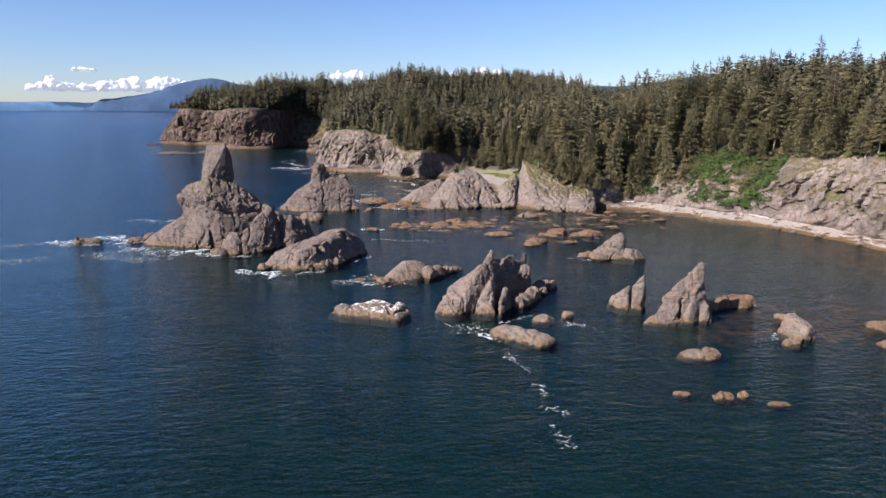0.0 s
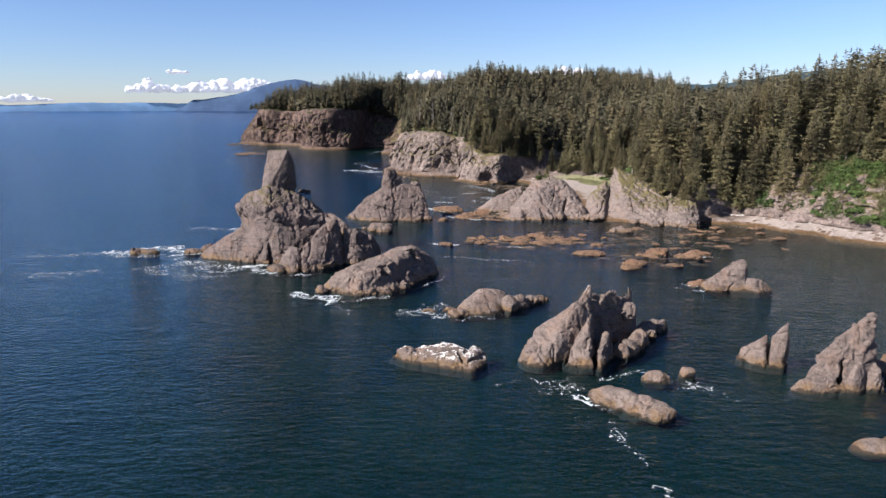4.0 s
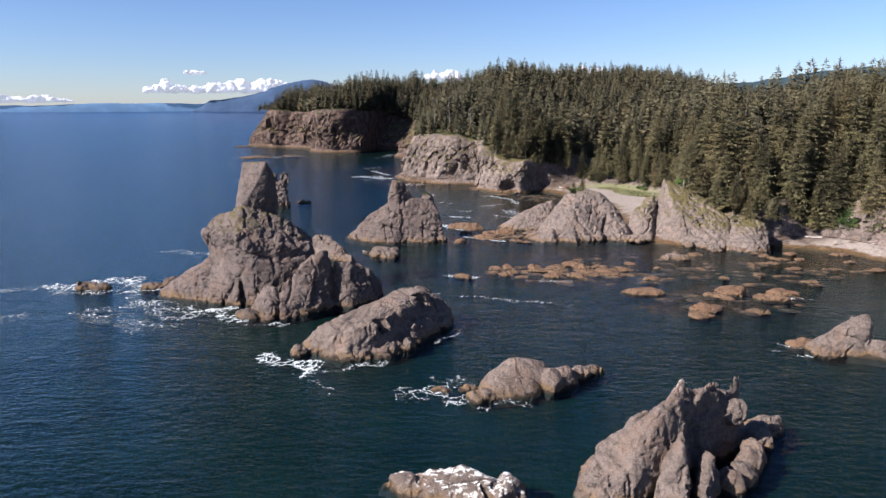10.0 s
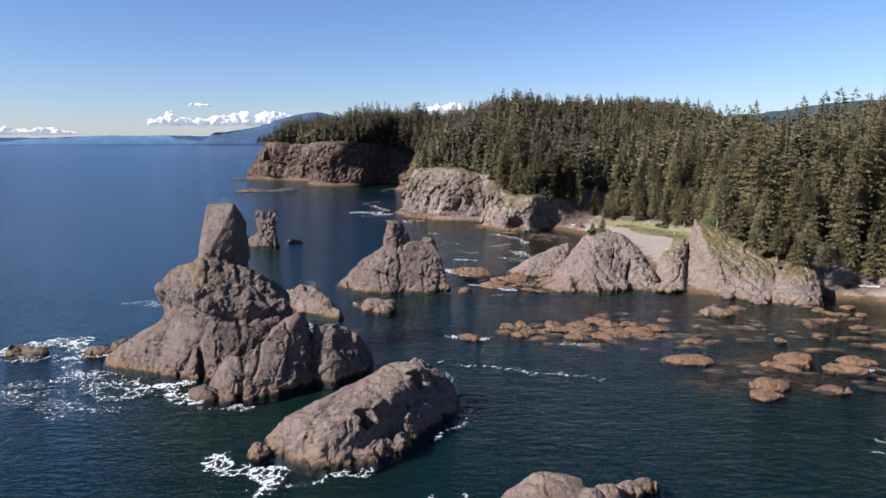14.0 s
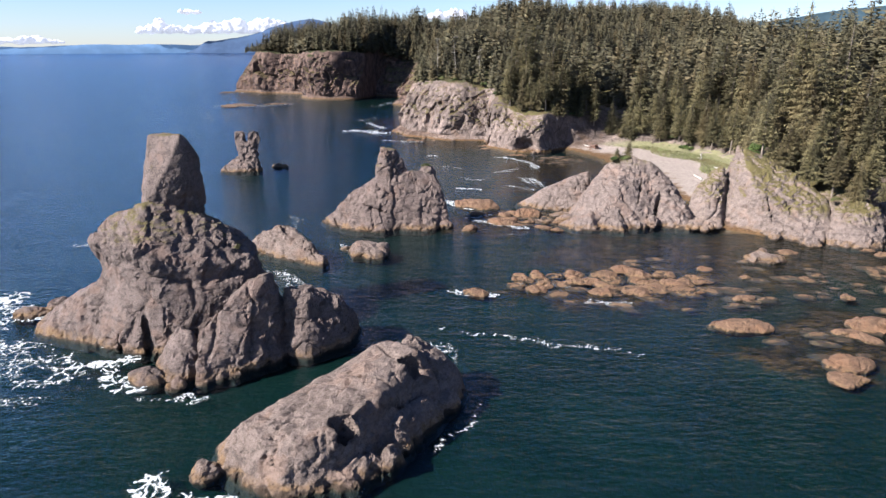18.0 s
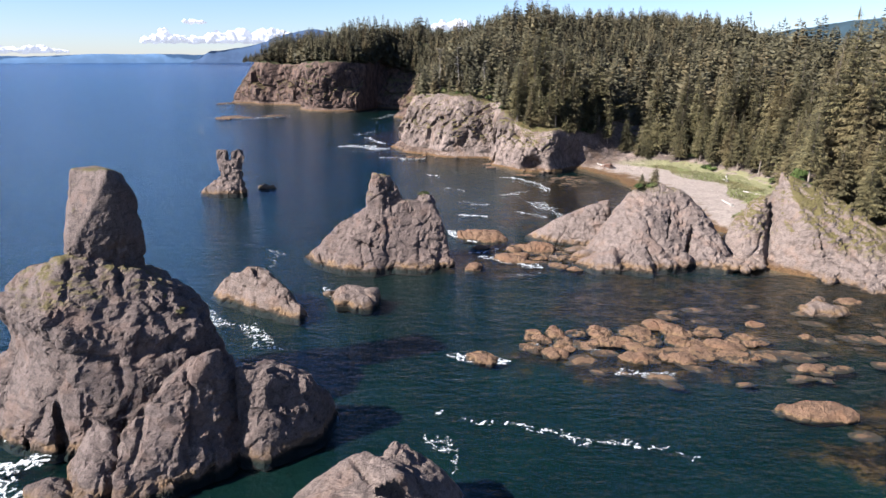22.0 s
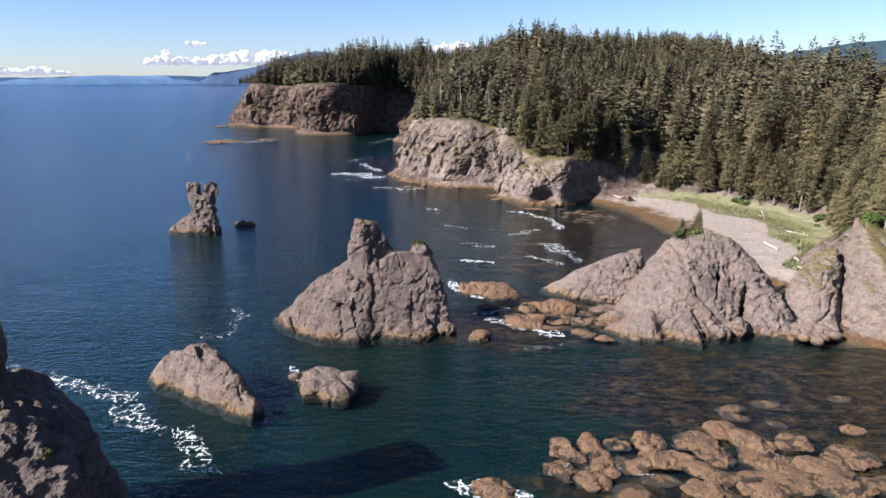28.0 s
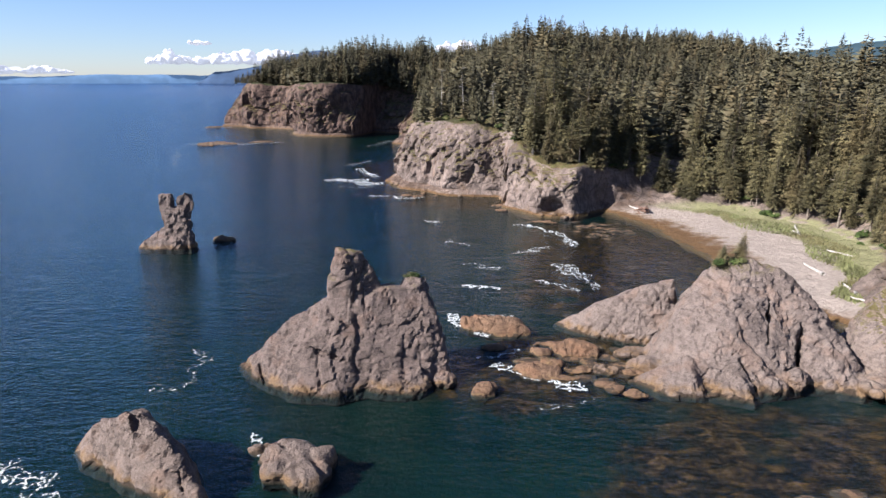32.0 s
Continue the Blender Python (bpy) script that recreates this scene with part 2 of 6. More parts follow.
def land_material():
    m = Nodes("coast_ground")
    x, y, z, up = m.axis("Position", 0), m.axis("Position", 1), m.axis("Position", 2), m.axis("Normal", 2)
    big, mid, fine = m.noise(0.05, 5), m.noise(0.35, 6, 0.62), m.noise(2.2, 5, 0.65)
    streak = m.noise(0.28, 6, 0.66, m.stretch(1.0, 1.0, 0.55))
    grit = m.noise(1.5, 5, 0.72)
    rock = m.ramp(m.math('ADD', m.math('MULTIPLY', big, 0.55), m.math('MULTIPLY', mid, 0.45)), (0.064, 0.049, 0.042), (0.185, 0.143, 0.122), 0.36, 0.64)
    far = m.step(y, 560, 640)
    rock = m.mix(far, rock, m.ramp(streak, (0.0294, 0.0196, 0.0168), (0.119, 0.076, 0.059), 0.35, 0.68))
    rock = m.mix(m.math('MULTIPLY', m.step(streak, 0.55, 0.7), 0.45), rock, (0.070, 0.055, 0.046))
    crack = m.cells(0.23, m.stretch(1.0, 1.0, 0.45, 0.3, 0.2))
    rock = m.mix(m.math('MULTIPLY', m.step(crack, 0.05, 0.0), 0.6), rock, (0.0315, 0.0238, 0.0196))
    rust = m.step(m.noise(0.12, 4, 0.6), 0.56, 0.68)
    rock = m.mix(m.math('MULTIPLY', rust, 0.4), rock, (0.119, 0.070, 0.038))
    rock = m.mix(m.math('MULTIPLY', m.step(grit, 0.5, 0.62), 0.5), rock, (0.052, 0.041, 0.034))
    soil = m.ramp(fine, (0.0126, 0.0140, 0.0056), (0.0420, 0.0434, 0.0140))
    turf = m.ramp(m.math('ADD', m.math('MULTIPLY', fine, 0.5), m.math('MULTIPLY', mid, 0.5)), (0.081, 0.056, 0.025), (0.070, 0.067, 0.024), 0.4, 0.6)
    veg = m.mix(m.step(m.math('ADD', z, m.math('MULTIPLY', mid, 12.0)), 30, 38), turf, soil)
    tilt = m.math('ADD', up, m.math('MULTIPLY', m.math('SUBTRACT', mid, 0.5), 0.5))
    col = m.mix(m.math('MULTIPLY', m.step(tilt, 0.70, 0.86), m.step(m.math('ADD', z, m.math('MULTIPLY', mid, 6.0)), 8, 14)), rock, veg)
    low = m.math('ADD', z, m.math('MULTIPLY', m.math('SUBTRACT', mid, 0.5), 1.2))
    shelf = m.ramp(mid, (0.042, 0.028, 0.020), (0.112, 0.078, 0.060))
    col = m.mix(m.math('MULTIPLY', m.step(low, 3.4, 2.2), m.step(up, 0.45, 0.7)), col, shelf)
    # sand lies in the cove and on the beach below the gully
    sand = m.ramp(m.noise(1.1, 6, 0.7), (0.175, 0.143, 0.122), (0.262, 0.223, 0.194))
    cove = m.math('MULTIPLY', m.math('MULTIPLY', m.step(y, 308, 316), m.step(y, 424, 414)), m.step(x, 42, 48))
    strand = m.math('MULTIPLY', m.step(y, 280, 272), m.step(x, 98, 108))
    beach = m.math('ADD', cove, strand, clamp=True)
    col = m.mix(m.math('MULTIPLY', m.math('MULTIPLY', m.step(low, 3.6, 2.9), m.step(up, 0.75, 0.88)), beach), col, sand)
    dune = m.ramp(fine, (0.115, 0.112, 0.052), (0.175, 0.168, 0.091))
    col = m.mix(m.math('MULTIPLY', m.math('MULTIPLY', m.math('MULTIPLY', m.step(low, 2.05, 2.35), cove), m.step(low, 4.6, 3.8)), m.step(up, 0.8, 0.9)), col, dune)
    algae = m.ramp(fine, (0.0490, 0.0266, 0.0112), (0.119, 0.070, 0.032))
    col = m.mix(m.step(low, 0.95, 0.4), col, algae)
    col = m.mix(m.step(z, -0.1, -0.9), col, m.ramp(mid, (0.0056, 0.0049, 0.0035), (0.0315, 0.0189, 0.0084)))
    h = m.math('ADD', m.math('MULTIPLY', mid, 1.2), m.math('ADD', m.math('MULTIPLY', fine, 0.35), m.math('MULTIPLY', grit, 0.5)))
    return m.surface(col, 0.92, m.bump(h, 0.8, 0.9), Specular_IOR_Level=0.2)


LAND = land_material()


def water_material():
    m = Nodes("sea_water")
    v1 = m.stretch(0.42, 1.0, 1.0, radians(12))
    swell = m.noise(0.045, 3, 0.5, v1)
    chop = m.noise(0.30, 3, 0.55, v1)
    ripple = m.noise(0.95, 3, 0.6, m.stretch(0.55, 1.0, 1.0, radians(-8)))
    small = m.noise(2.6, 2, 0.6, m.stretch(0.6, 1.0, 1.0, radians(16)))
    h = m.math('ADD', m.math('MULTIPLY', swell, 1.0), m.math('ADD', m.math('MULTIPLY', chop, 0.55), m.math('MULTIPLY', ripple, 0.62)))
    h = m.math('ADD', h, m.math('MULTIPLY', small, 0.2))
    nrm = m.bump(h, 1.0, 0.58)
    t = m.t
    gloss = t.nodes.new("ShaderNodeBsdfGlossy")
    gloss.inputs["Color"].default_value = (0.66, 0.78, 0.95, 1)
    gloss.inputs["Roughness"].default_value = 0.06
    m.put(gloss.inputs["Normal"], nrm)
    clear = t.nodes.new("ShaderNodeBsdfTransparent")
    clear.inputs["Color"].default_value = (0.84, 0.93, 0.91, 1)
    rim = t.nodes.new("ShaderNodeLayerWeight")
    rim.inputs["Blend"].default_value = 0.5
    m.put(rim.inputs["Normal"], nrm)
    shine = m.math('ADD', 0.02, m.math('MULTIPLY', m.math('POWER', rim.outputs["Facing"], 5.0), 0.98), clamp=True)
    mixn = t.nodes.new("ShaderNodeMixShader")
    m.put(mixn.inputs[0], shine)
    t.links.new(clear.outputs[0], mixn.inputs[1])
    t.links.new(gloss.outputs[0], mixn.inputs[2])
    t.links.new(mixn.outputs[0], m.out.inputs["Surface"])
    return m.mat


WATER = water_material()


def seabed_material():
    m = Nodes("seabed")
    z = m.axis("Position", 2)
    n, f = m.noise(0.06, 5), m.noise(0.42, 7, 0.68)
    # The near-black tone stands in for light lost in deep, turbid water.
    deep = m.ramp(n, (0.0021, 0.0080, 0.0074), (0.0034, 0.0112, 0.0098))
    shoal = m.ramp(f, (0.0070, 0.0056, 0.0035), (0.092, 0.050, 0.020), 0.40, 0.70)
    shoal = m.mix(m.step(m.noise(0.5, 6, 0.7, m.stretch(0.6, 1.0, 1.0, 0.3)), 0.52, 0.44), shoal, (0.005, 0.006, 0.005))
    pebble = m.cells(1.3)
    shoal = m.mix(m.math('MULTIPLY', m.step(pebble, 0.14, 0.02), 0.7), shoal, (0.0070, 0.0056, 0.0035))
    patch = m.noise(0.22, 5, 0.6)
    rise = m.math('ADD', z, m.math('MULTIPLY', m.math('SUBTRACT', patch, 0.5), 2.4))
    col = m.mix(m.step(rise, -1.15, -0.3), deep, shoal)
    return m.surface(col, 1.0, m.bump(f, 0.4), Specular_IOR_Level=0.0)


SEABED = seabed_material()


def foliage_material(name, dark, light):
    m = Nodes(name)
    c = m.mix(m.step(m.noise(0.9, 3), 0.3, 0.7), dark, light)
    info = m.t.nodes.new("ShaderNodeObjectInfo")
    c = m.mix(m.math('MULTIPLY', info.outputs["Random"], 0.5), c, tuple(0.55 * v for v in dark))
    c = m.mix(m.math('MULTIPLY', m.island(), 0.45), c, tuple(0.7 * v for v in dark))
    c = m.mix(m.math('MULTIPLY', m.step(m.noise(0.14, 1, 0.5, m.stretch(1, 1, 0.25)), 0.48, 0.6), 0.7), c, tuple(0.5 * v for v in dark))
    c = m.mix(m.math('MULTIPLY', m.step(m.noise(0.09, 2, 0.5, m.stretch(1, 1, 0.4)), 0.5, 0.66), 0.5), c, (0.105, 0.078, 0.038))
    return m.surface(c, 0.75, None, Specular_IOR_Level=0.2)


SPRUCE = foliage_material("spruce_needles", (0.050, 0.046, 0.025), (0.215, 0.182, 0.084))
SPRUCE_FAR = foliage_material("spruce_needles_far", (0.046, 0.043, 0.026), (0.182, 0.157, 0.078))
SHRUB = foliage_material("shrub_leaves", (0.0294, 0.0490, 0.0112), (0.084, 0.115, 0.028))


def plain(name, a, b, scale=2.0, rough=0.9):
    m = Nodes(name)
    return m.surface(m.ramp(m.noise(scale, 5), a, b), rough, m.bump(m.noise(scale * 2, 4), 0.1))


BARK = plain("spruce_bark", (0.070, 0.052, 0.038), (0.168, 0.140, 0.112))
DEAD_WOOD = plain("dead_spruce_wood", (0.091, 0.081, 0.070), (0.210, 0.189, 0.168))
SNAG = plain("bleached_snag_wood", (0.210, 0.189, 0.168), (0.350, 0.329, 0.301))


# ---- meshes ----
def mesh_from(name, verts, faces, mat, smooth=True):
    verts, faces = np.asarray(verts, dtype=np.float32), np.asarray(faces, dtype=np.int32)
    me = bpy.data.meshes.new(name)
    count, corners = faces.shape
    me.vertices.add(len(verts))
    me.vertices.foreach_set("co", verts.ravel())
    me.loops.add(count * corners)
    me.loops.foreach_set("vertex_index", faces.ravel())
    me.polygons.add(count)
    me.polygons.foreach_set("loop_start", np.arange(0, count * corners, corners, dtype=np.int32))
    me.materials.append(mat)
    me.polygons.foreach_set("use_smooth", np.full(count, smooth, dtype=bool))
    me.update(calc_edges=True)
    return me


def surface_net(fn, lo, hi, h):
    """The zero surface of fn inside a box, as quads on a grid of step h."""
    ax = [np.arange(a, b + h, h) for a, b in zip(lo, hi)]
    g = np.stack(np.meshgrid(*ax, indexing="ij"), -1)
    d = fn(g)
    s = d < 0
    nx, ny, nz = d.shape
    acc, cnt = np.zeros((nx - 1, ny - 1, nz - 1, 3)), np.zeros((nx - 1, ny - 1, nz - 1))
    quads = []
    for k in range(3):
        a = [slice(None)] * 3
        b = [slice(None)] * 3
        a[k], b[k] = slice(None, -1), slice(1, None)
        da, db = d[tuple(a)], d[tuple(b)]
        cross = s[tuple(a)] != s[tuple(b)]
        t = np.where(cross, da / np.where(cross, da - db, 1), 0)[..., None]
        p = (g[tuple(a)] * (1 - t) + g[tuple(b)] * t) * cross[..., None]
        u, v = [q for q in range(3) if q != k]
        for su in (0, 1):
            for sv in (0, 1):
                w = [slice(None)] * 3
                w[u] = slice(None, -1) if su == 0 else slice(1, None)
                w[v] = slice(None, -1) if sv == 0 else slice(1, None)
                acc += p[tuple(w)]
                cnt += cross[tuple(w)]
        e = np.argwhere(cross)
        e = e[(e[:, u] > 0) & (e[:, v] > 0) & (e[:, u] < d.shape[u] - 1) & (e[:, v] < d.shape[v] - 1)]
        q = np.repeat(e[:, None, :], 4, 1)
        q[:, 0, u] -= 1
        q[:, 0, v] -= 1
        q[:, 1, v] -= 1
        q[:, 3, u] -= 1
        inside = s[tuple(e.T)]
        if k == 1:
            inside = ~inside
        q[~inside] = q[~inside][:, ::-1]
        quads.append(q)
    full = cnt > 0
    index = -np.ones(cnt.shape, dtype=np.int64)
    index[full] = np.arange(full.sum())
    verts = acc[full] / cnt[full][:, None]
    quads = np.concatenate(quads)
    return verts, index[quads[..., 0], quads[..., 1], quads[..., 2]]


def vertex_normals(verts, faces):
    n = np.cross(verts[faces[:, 2]] - verts[faces[:, 0]], verts[faces[:, 3]] - verts[faces[:, 1]])
    out = np.zeros_like(verts)
    for c in range(4):
        np.add.at(out, faces[:, c], n)
    return out / np.maximum(np.linalg.norm(out, axis=1, keepdims=True), 1e-9)


def turned(g, x, y, yaw):
    c, s = math.cos(radians(yaw)), math.sin(radians(yaw))
    a, b = g[..., 0] - x, g[..., 1] - y
    return a * c + b * s, b * c - a * s


def spread_ways(count, seed):
    """Directions spread over the sphere, each with its own reach."""
    r = random.Random(seed)
    out = []
    for i in range(count):
        z = 1 - 2 * (i + 0.5) / count
        a = 2.39996 * i + r.uniform(-0.5, 0.5)
        q = math.sqrt(1 - z * z)
        v = Vector((q * math.cos(a), q * math.sin(a), z)) + Vector((r.uniform(-0.2, 0.2), r.uniform(-0.2, 0.2), r.uniform(-0.2, 0.2)))
        v.normalize()
        out.append((v.x, v.y, v.z, r.uniform(0.80, 0.98)))
    return out


def ell(x, y, z, rx, ry, rz, yaw=0, lean=0.0, planes=22):
    """A broken lump: centre, half sizes, turn in plan, lean of its axis along its length."""
    ways = spread_ways(planes, int(abs(x * 131 + y * 37 + rx * 11)) % 9973)

    def f(g):
        a, b = turned(g, x, y, yaw)
        c = (g[..., 2] - z - lean * a) / rz
        a, b = a / rx, b / ry
        d = np.full(a.shape, -9.0)
        for i, j, k, reach in ways:
            np.maximum(d, i * a + j * b + k * c - reach, out=d)
        ball = np.sqrt(a * a + b * b + c * c) - 1
        return (0.7 * d + 0.3 * ball) * min(rx, ry, rz)
    f.box = (x, y, max(rx, ry), z + rz + abs(lean) * rx)
    return f


def hull(foot, crest, worn=0.35):
    """A block of rock: the corners of its foot at the waterline and the points of its crest, all edges worn round."""
    cx, cy = np.mean(foot, 0)
    p = np.array([(x, y, 0) for x, y in foot] + [(cx + 1.1 * (x - cx), cy + 1.1 * (y - cy), -3) for x, y in foot] + list(crest), float)
    worn *= 0.3
    i, j, k = np.array(list(itertools.combinations(range(len(p)), 3))).T
    n = np.cross(p[j] - p[i], p[k] - p[i])
    size = np.linalg.norm(n, axis=1)
    i, n = i[size > 1e-6], n[size > 1e-6] / size[size > 1e-6][:, None]
    n = np.concatenate([n, -n])
    d = (n * np.concatenate([p[i], p[i]])).sum(1)
    outer = (n @ p.T <= d[:, None] + 1e-6).all(1) & (n[:, 2] > -0.95)
    planes = np.unique(np.round(np.column_stack([n, d])[outer], 5), axis=0)
    lo, hi = p.min(0), p.max(0)

    def f(g):
        e = g @ planes[:, :3].T - planes[:, 3]
        m = e.max(-1)
        return m + worn * np.log(np.exp(np.maximum((e - m[..., None]) / worn, -20)).sum(-1)) - 0.5 * worn
    f.box = ((lo[0] + hi[0]) / 2, (lo[1] + hi[1]) / 2, max(hi[0] - lo[0], hi[1] - lo[1]) / 2, hi[2])
    return f


rock_count = [0]


def rock_mesh(name, lobes, mat, h, k=0.3, rough=1.0, cuts=(), calm=None):
    rock_count[0] += 1
    seed = rock_count[0] * 31
    lo = np.array([min(f.box[0] - f.box[2] for f in lobes) - 1.5, min(f.box[1] - f.box[2] for f in lobes) - 1.5, -1.4])
    hi = np.array([max(f.box[0] + f.box[2] for f in lobes) + 1.5, max(f.box[1] + f.box[2] for f in lobes) + 1.5, max(f.box[3] for f in lobes) + 1.5])

    def field(g):
        w = g + 0.42 * rough * np.stack([vnoise(g / 4.5 + 5 * j, seed + j) for j in range(3)], -1)
        d = np.full(g.shape[:3], 6.0)

        def window(f):
            x, y, r, zt = f.box
            s = tuple(slice(max(0, int((q - r - 2.0 - lo[i]) / h)), int((q + r + 2.0 - lo[i]) / h) + 2) for i, q in ((0, x), (1, y)))
            return s + (slice(0, int((zt + 2.0 - lo[2]) / h) + 2),)
        for f in lobes:
            s = window(f)
            e, was = f(w[s]), d[s]
            m = np.clip(0.5 + 0.5 * (e - was) / k, 0, 1)
            d[s] = e * (1 - m) + was * m - k * m * (1 - m)
        for f in cuts:
            s = window(f)
            d[s] = np.maximum(d[s], -f(w[s]))
        return d

    verts, faces = surface_net(field, lo, hi, h)
    nrm = vertex_normals(verts, faces)
    q = verts + 0.5 * np.stack([vnoise(verts / 2.2 + 3 * j, seed + 7 + j) for j in range(3)], -1)
    slant = q * np.array([1.0, 1.0, 0.6])
    big, gap = facets(slant / 5.2, seed + 3)
    small, _ = facets(slant / 1.5, seed + 13)
    worn = smooth01(-0.35, 0.35, vnoise(q / 7.5, seed + 45))
    disp = 0.30 * big + (0.16 + 0.20 * worn) * small + (0.14 + 0.30 * worn) * fbm(q / 1.1, 3, seed + 17) + 0.16 * vnoise(q / 3.1, seed + 23)
    disp -= 0.30 * np.exp(-(gap / 0.045) ** 2) * smooth01(-0.2, 0.3, vnoise(q / 5.0, seed + 29))
    # two families of joints that come and go across the rock
    for way, every, n in (((0.42, -0.25, 0.87), 4.3, 37), ((0.78, 0.58, -0.22), 5.6, 41)):
        s = (q @ np.array(way)) / every + 0.30 * vnoise(q / 7.0, seed + n)
        disp -= 0.55 * np.exp(-(((s % 1.0) - 0.5) * every / 0.30) ** 2) * smooth01(-0.1, 0.35, vnoise(q / 4.5, seed + n + 1))
    pit = vnoise(q / 0.8, seed + 31)
    disp -= 1.1 * np.clip(pit - 0.38, 0, 1) * smooth01(-0.1, 0.3, vnoise(q / 5.0, seed + 33))
    if calm is not None:
        disp = disp * (1 - 0.6 * smooth01(calm - 2, calm + 1, verts[:, 2]))
    verts = verts + nrm * (disp * rough)[:, None]
    base = np.array([lo[0] + hi[0], lo[1] + hi[1], 0]) / 2
    base[2] = 0
    return mesh_from(name, verts - base, faces, mat, False), base


def rock(name, label, lobes, mat=None, h=0.5, k=0.3, rough=1.0, category="sea rock", group="", cuts=(), calm=None):
    me, base = rock_mesh(name, lobes, mat or ROCK, h, k, rough, cuts, calm)
    ob = new(name, me)
    ob.location = base
    return tagged(ob, label, category, group)


def boulder(x0, y0, x1, y1, width, height, seed, label, mat=None, h=0.4, name="rock", group="low rocks in the water", rough=0.7, category="rock"):
    """A low rock between two points, of a few lumps."""
    r = random.Random(seed)
    cx, cy, yaw = (x0 + x1) / 2, (y0 + y1) / 2, math.degrees(math.atan2(y1 - y0, x1 - x0))
    length = math.hypot(x1 - x0, y1 - y0) / 2
    c, s = math.cos(radians(yaw)), math.sin(radians(yaw))
    lobes = [ell(cx, cy, -0.1 * height, length, width / 2, height * 0.95, yaw)]
    for i in range(3):
        a, b = r.uniform(-0.65, 0.65) * length, r.uniform(-0.3, 0.3) * width
        z = r.uniform(0.45, 1.0)
        lobes.append(ell(cx + a * c - b * s, cy + a * s + b * c, 0, length * r.uniform(0.3, 0.5), width * r.uniform(0.28, 0.42), height * z, yaw + r.uniform(-35, 35)))
    return rock(name, label, lobes, mat, h, 0.35, rough, category, group)


# ---- the sea ----
def disc_sheet(name, mat, radii, lift, turn=96):
    verts, faces = [], []
    for r in [0.5] + radii:
        for i in range(turn):
            a = 2 * math.pi * i / turn
            verts.append((r * math.cos(a), 300 + r * math.sin(a), lift(r)))
    for k in range(len(radii)):
        for i in range(turn):
            a, b = k * turn + i, k * turn + (i + 1) % turn
            faces.append((a, a + turn, b + turn, b))
    return new(name, mesh_from(name, verts, faces, mat))


sea = tagged(disc_sheet("water", WATER, [150, 400, 900, 1500, 2200, 3000, 3600, 4200, 4700], lambda r: 26 * max(0, (r - 1500) / 3200) ** 2),
             "dark blue-green sea with small wind waves", "sea", kind="structure")

# ---- the coast ----
# Stations from the south end to the far headland: x, y, beach width, cliff height, cliff run, height of the forest floor behind
COAST = [
    (320, -120, 6, 28, 26, 46, 0.75, 0.66), (215, 60, 6, 28, 26, 46, 0.75, 0.66), (169, 150, 4, 28, 24, 45, 0.75, 0.66), (161, 187, 4, 27, 20, 45, 0.75, 0.66),
    (157.5, 203, 5, 27, 20, 45, 0.75, 0.66), (153, 218, 7, 25, 20, 44, 0.74, 0.67), (144, 231, 9, 19, 17, 43, 0.72, 0.69), (134, 244, 9, 22, 20, 42, 0.7, 0.71), (127, 259, 9, 23, 20, 41, 0.7, 0.71),
    (113, 272, 9, 17, 16, 37, 0.66, 0.75),
]
COAST += [
    (101, 275, 4, 15, 15, 33, 0.62, 0.78), (88, 270, 1, 11, 17, 31, 0.6, 0.8), (74, 276, 5, 9, 15, 29, 0.62, 0.78), (66, 283, 8, 10, 12, 27, 0.72, 0.69), (70, 293, 3, 17, 11, 27, 0.8, 0.6),
    (73, 306, 3, 15, 11, 28, 0.9, 0.43), (67, 318, 12, 9, 10, 28, 0.96, 0.28), (64, 332, 26, 4, 9, 29, 0.98, 0.2), (63, 358, 33, 3, 9, 30, 0.99, 0.12), (60, 374, 35, 3, 9, 31, 0.98, 0.2),
    (57, 396, 27, 3, 9, 31, 0.95, 0.31), (50, 414, 15, 4, 9, 31, 0.86, 0.5),
]
COAST += [
    (45, 419, 4, 14, 9, 30, 0.5, 0.87), (33, 409, 1, 16, 9, 31, 0.3, 0.95), (22, 414, 1, 17, 10, 32, 0.3, 0.95), (12, 428, 1, 23, 10, 34, 0.4, 0.92),
    (9, 445, 1, 26, 10, 35, 0.4, 0.92), (-9, 451, 2, 28, 10, 36, 0.42, 0.91), (-32, 470, 5, 28, 9, 37, 0.6, 0.8), (-40, 488, 6, 26, 9, 37, 0.75, 0.66),
    (-35, 528, 3, 22, 11, 38, 0.85, 0.53), (-44, 610, 4, 19, 16, 46, 0.85, 0.53), (-50, 670, 4, 17, 20, 48, 0.85, 0.53), (-52, 725, 3, 22, 20, 50, 0.75, 0.66),
]
COAST += [
    (-60, 770, 2, 32, 16, 50, 0.5, 0.86), (-86, 776, 2, 38, 9, 50, 0.2, 0.98), (-97, 744, 2, 41, 8, 50, 0.25, 0.97), (-126, 731, 2, 43, 8, 49, 0.4, 0.92), (-158, 748, 2, 42, 8, 48, 0.5, 0.86), (-176, 800, 2, 40, 8, 47, 0.5, 0.86),
    (-196, 822, 2, 40, 8, 46, 0.5, 0.86), (-216, 822, 2, 42, 8, 45, 0.6, 0.8), (-248, 844, 3, 42, 9, 43, 0.75, 0.66), (-245, 880, 3, 42, 9, 43, 0.9, 0.43), (-220, 930, 3, 40, 10, 44, 0.95, 0.31), (-150, 1010, 3, 40, 10, 46, 0.95, 0.31),
    (0, 1200, 3, 40, 12, 46, 0.95, 0.31), (200, 1450, 3, 40, 12, 46, 0.95, 0.31),
]


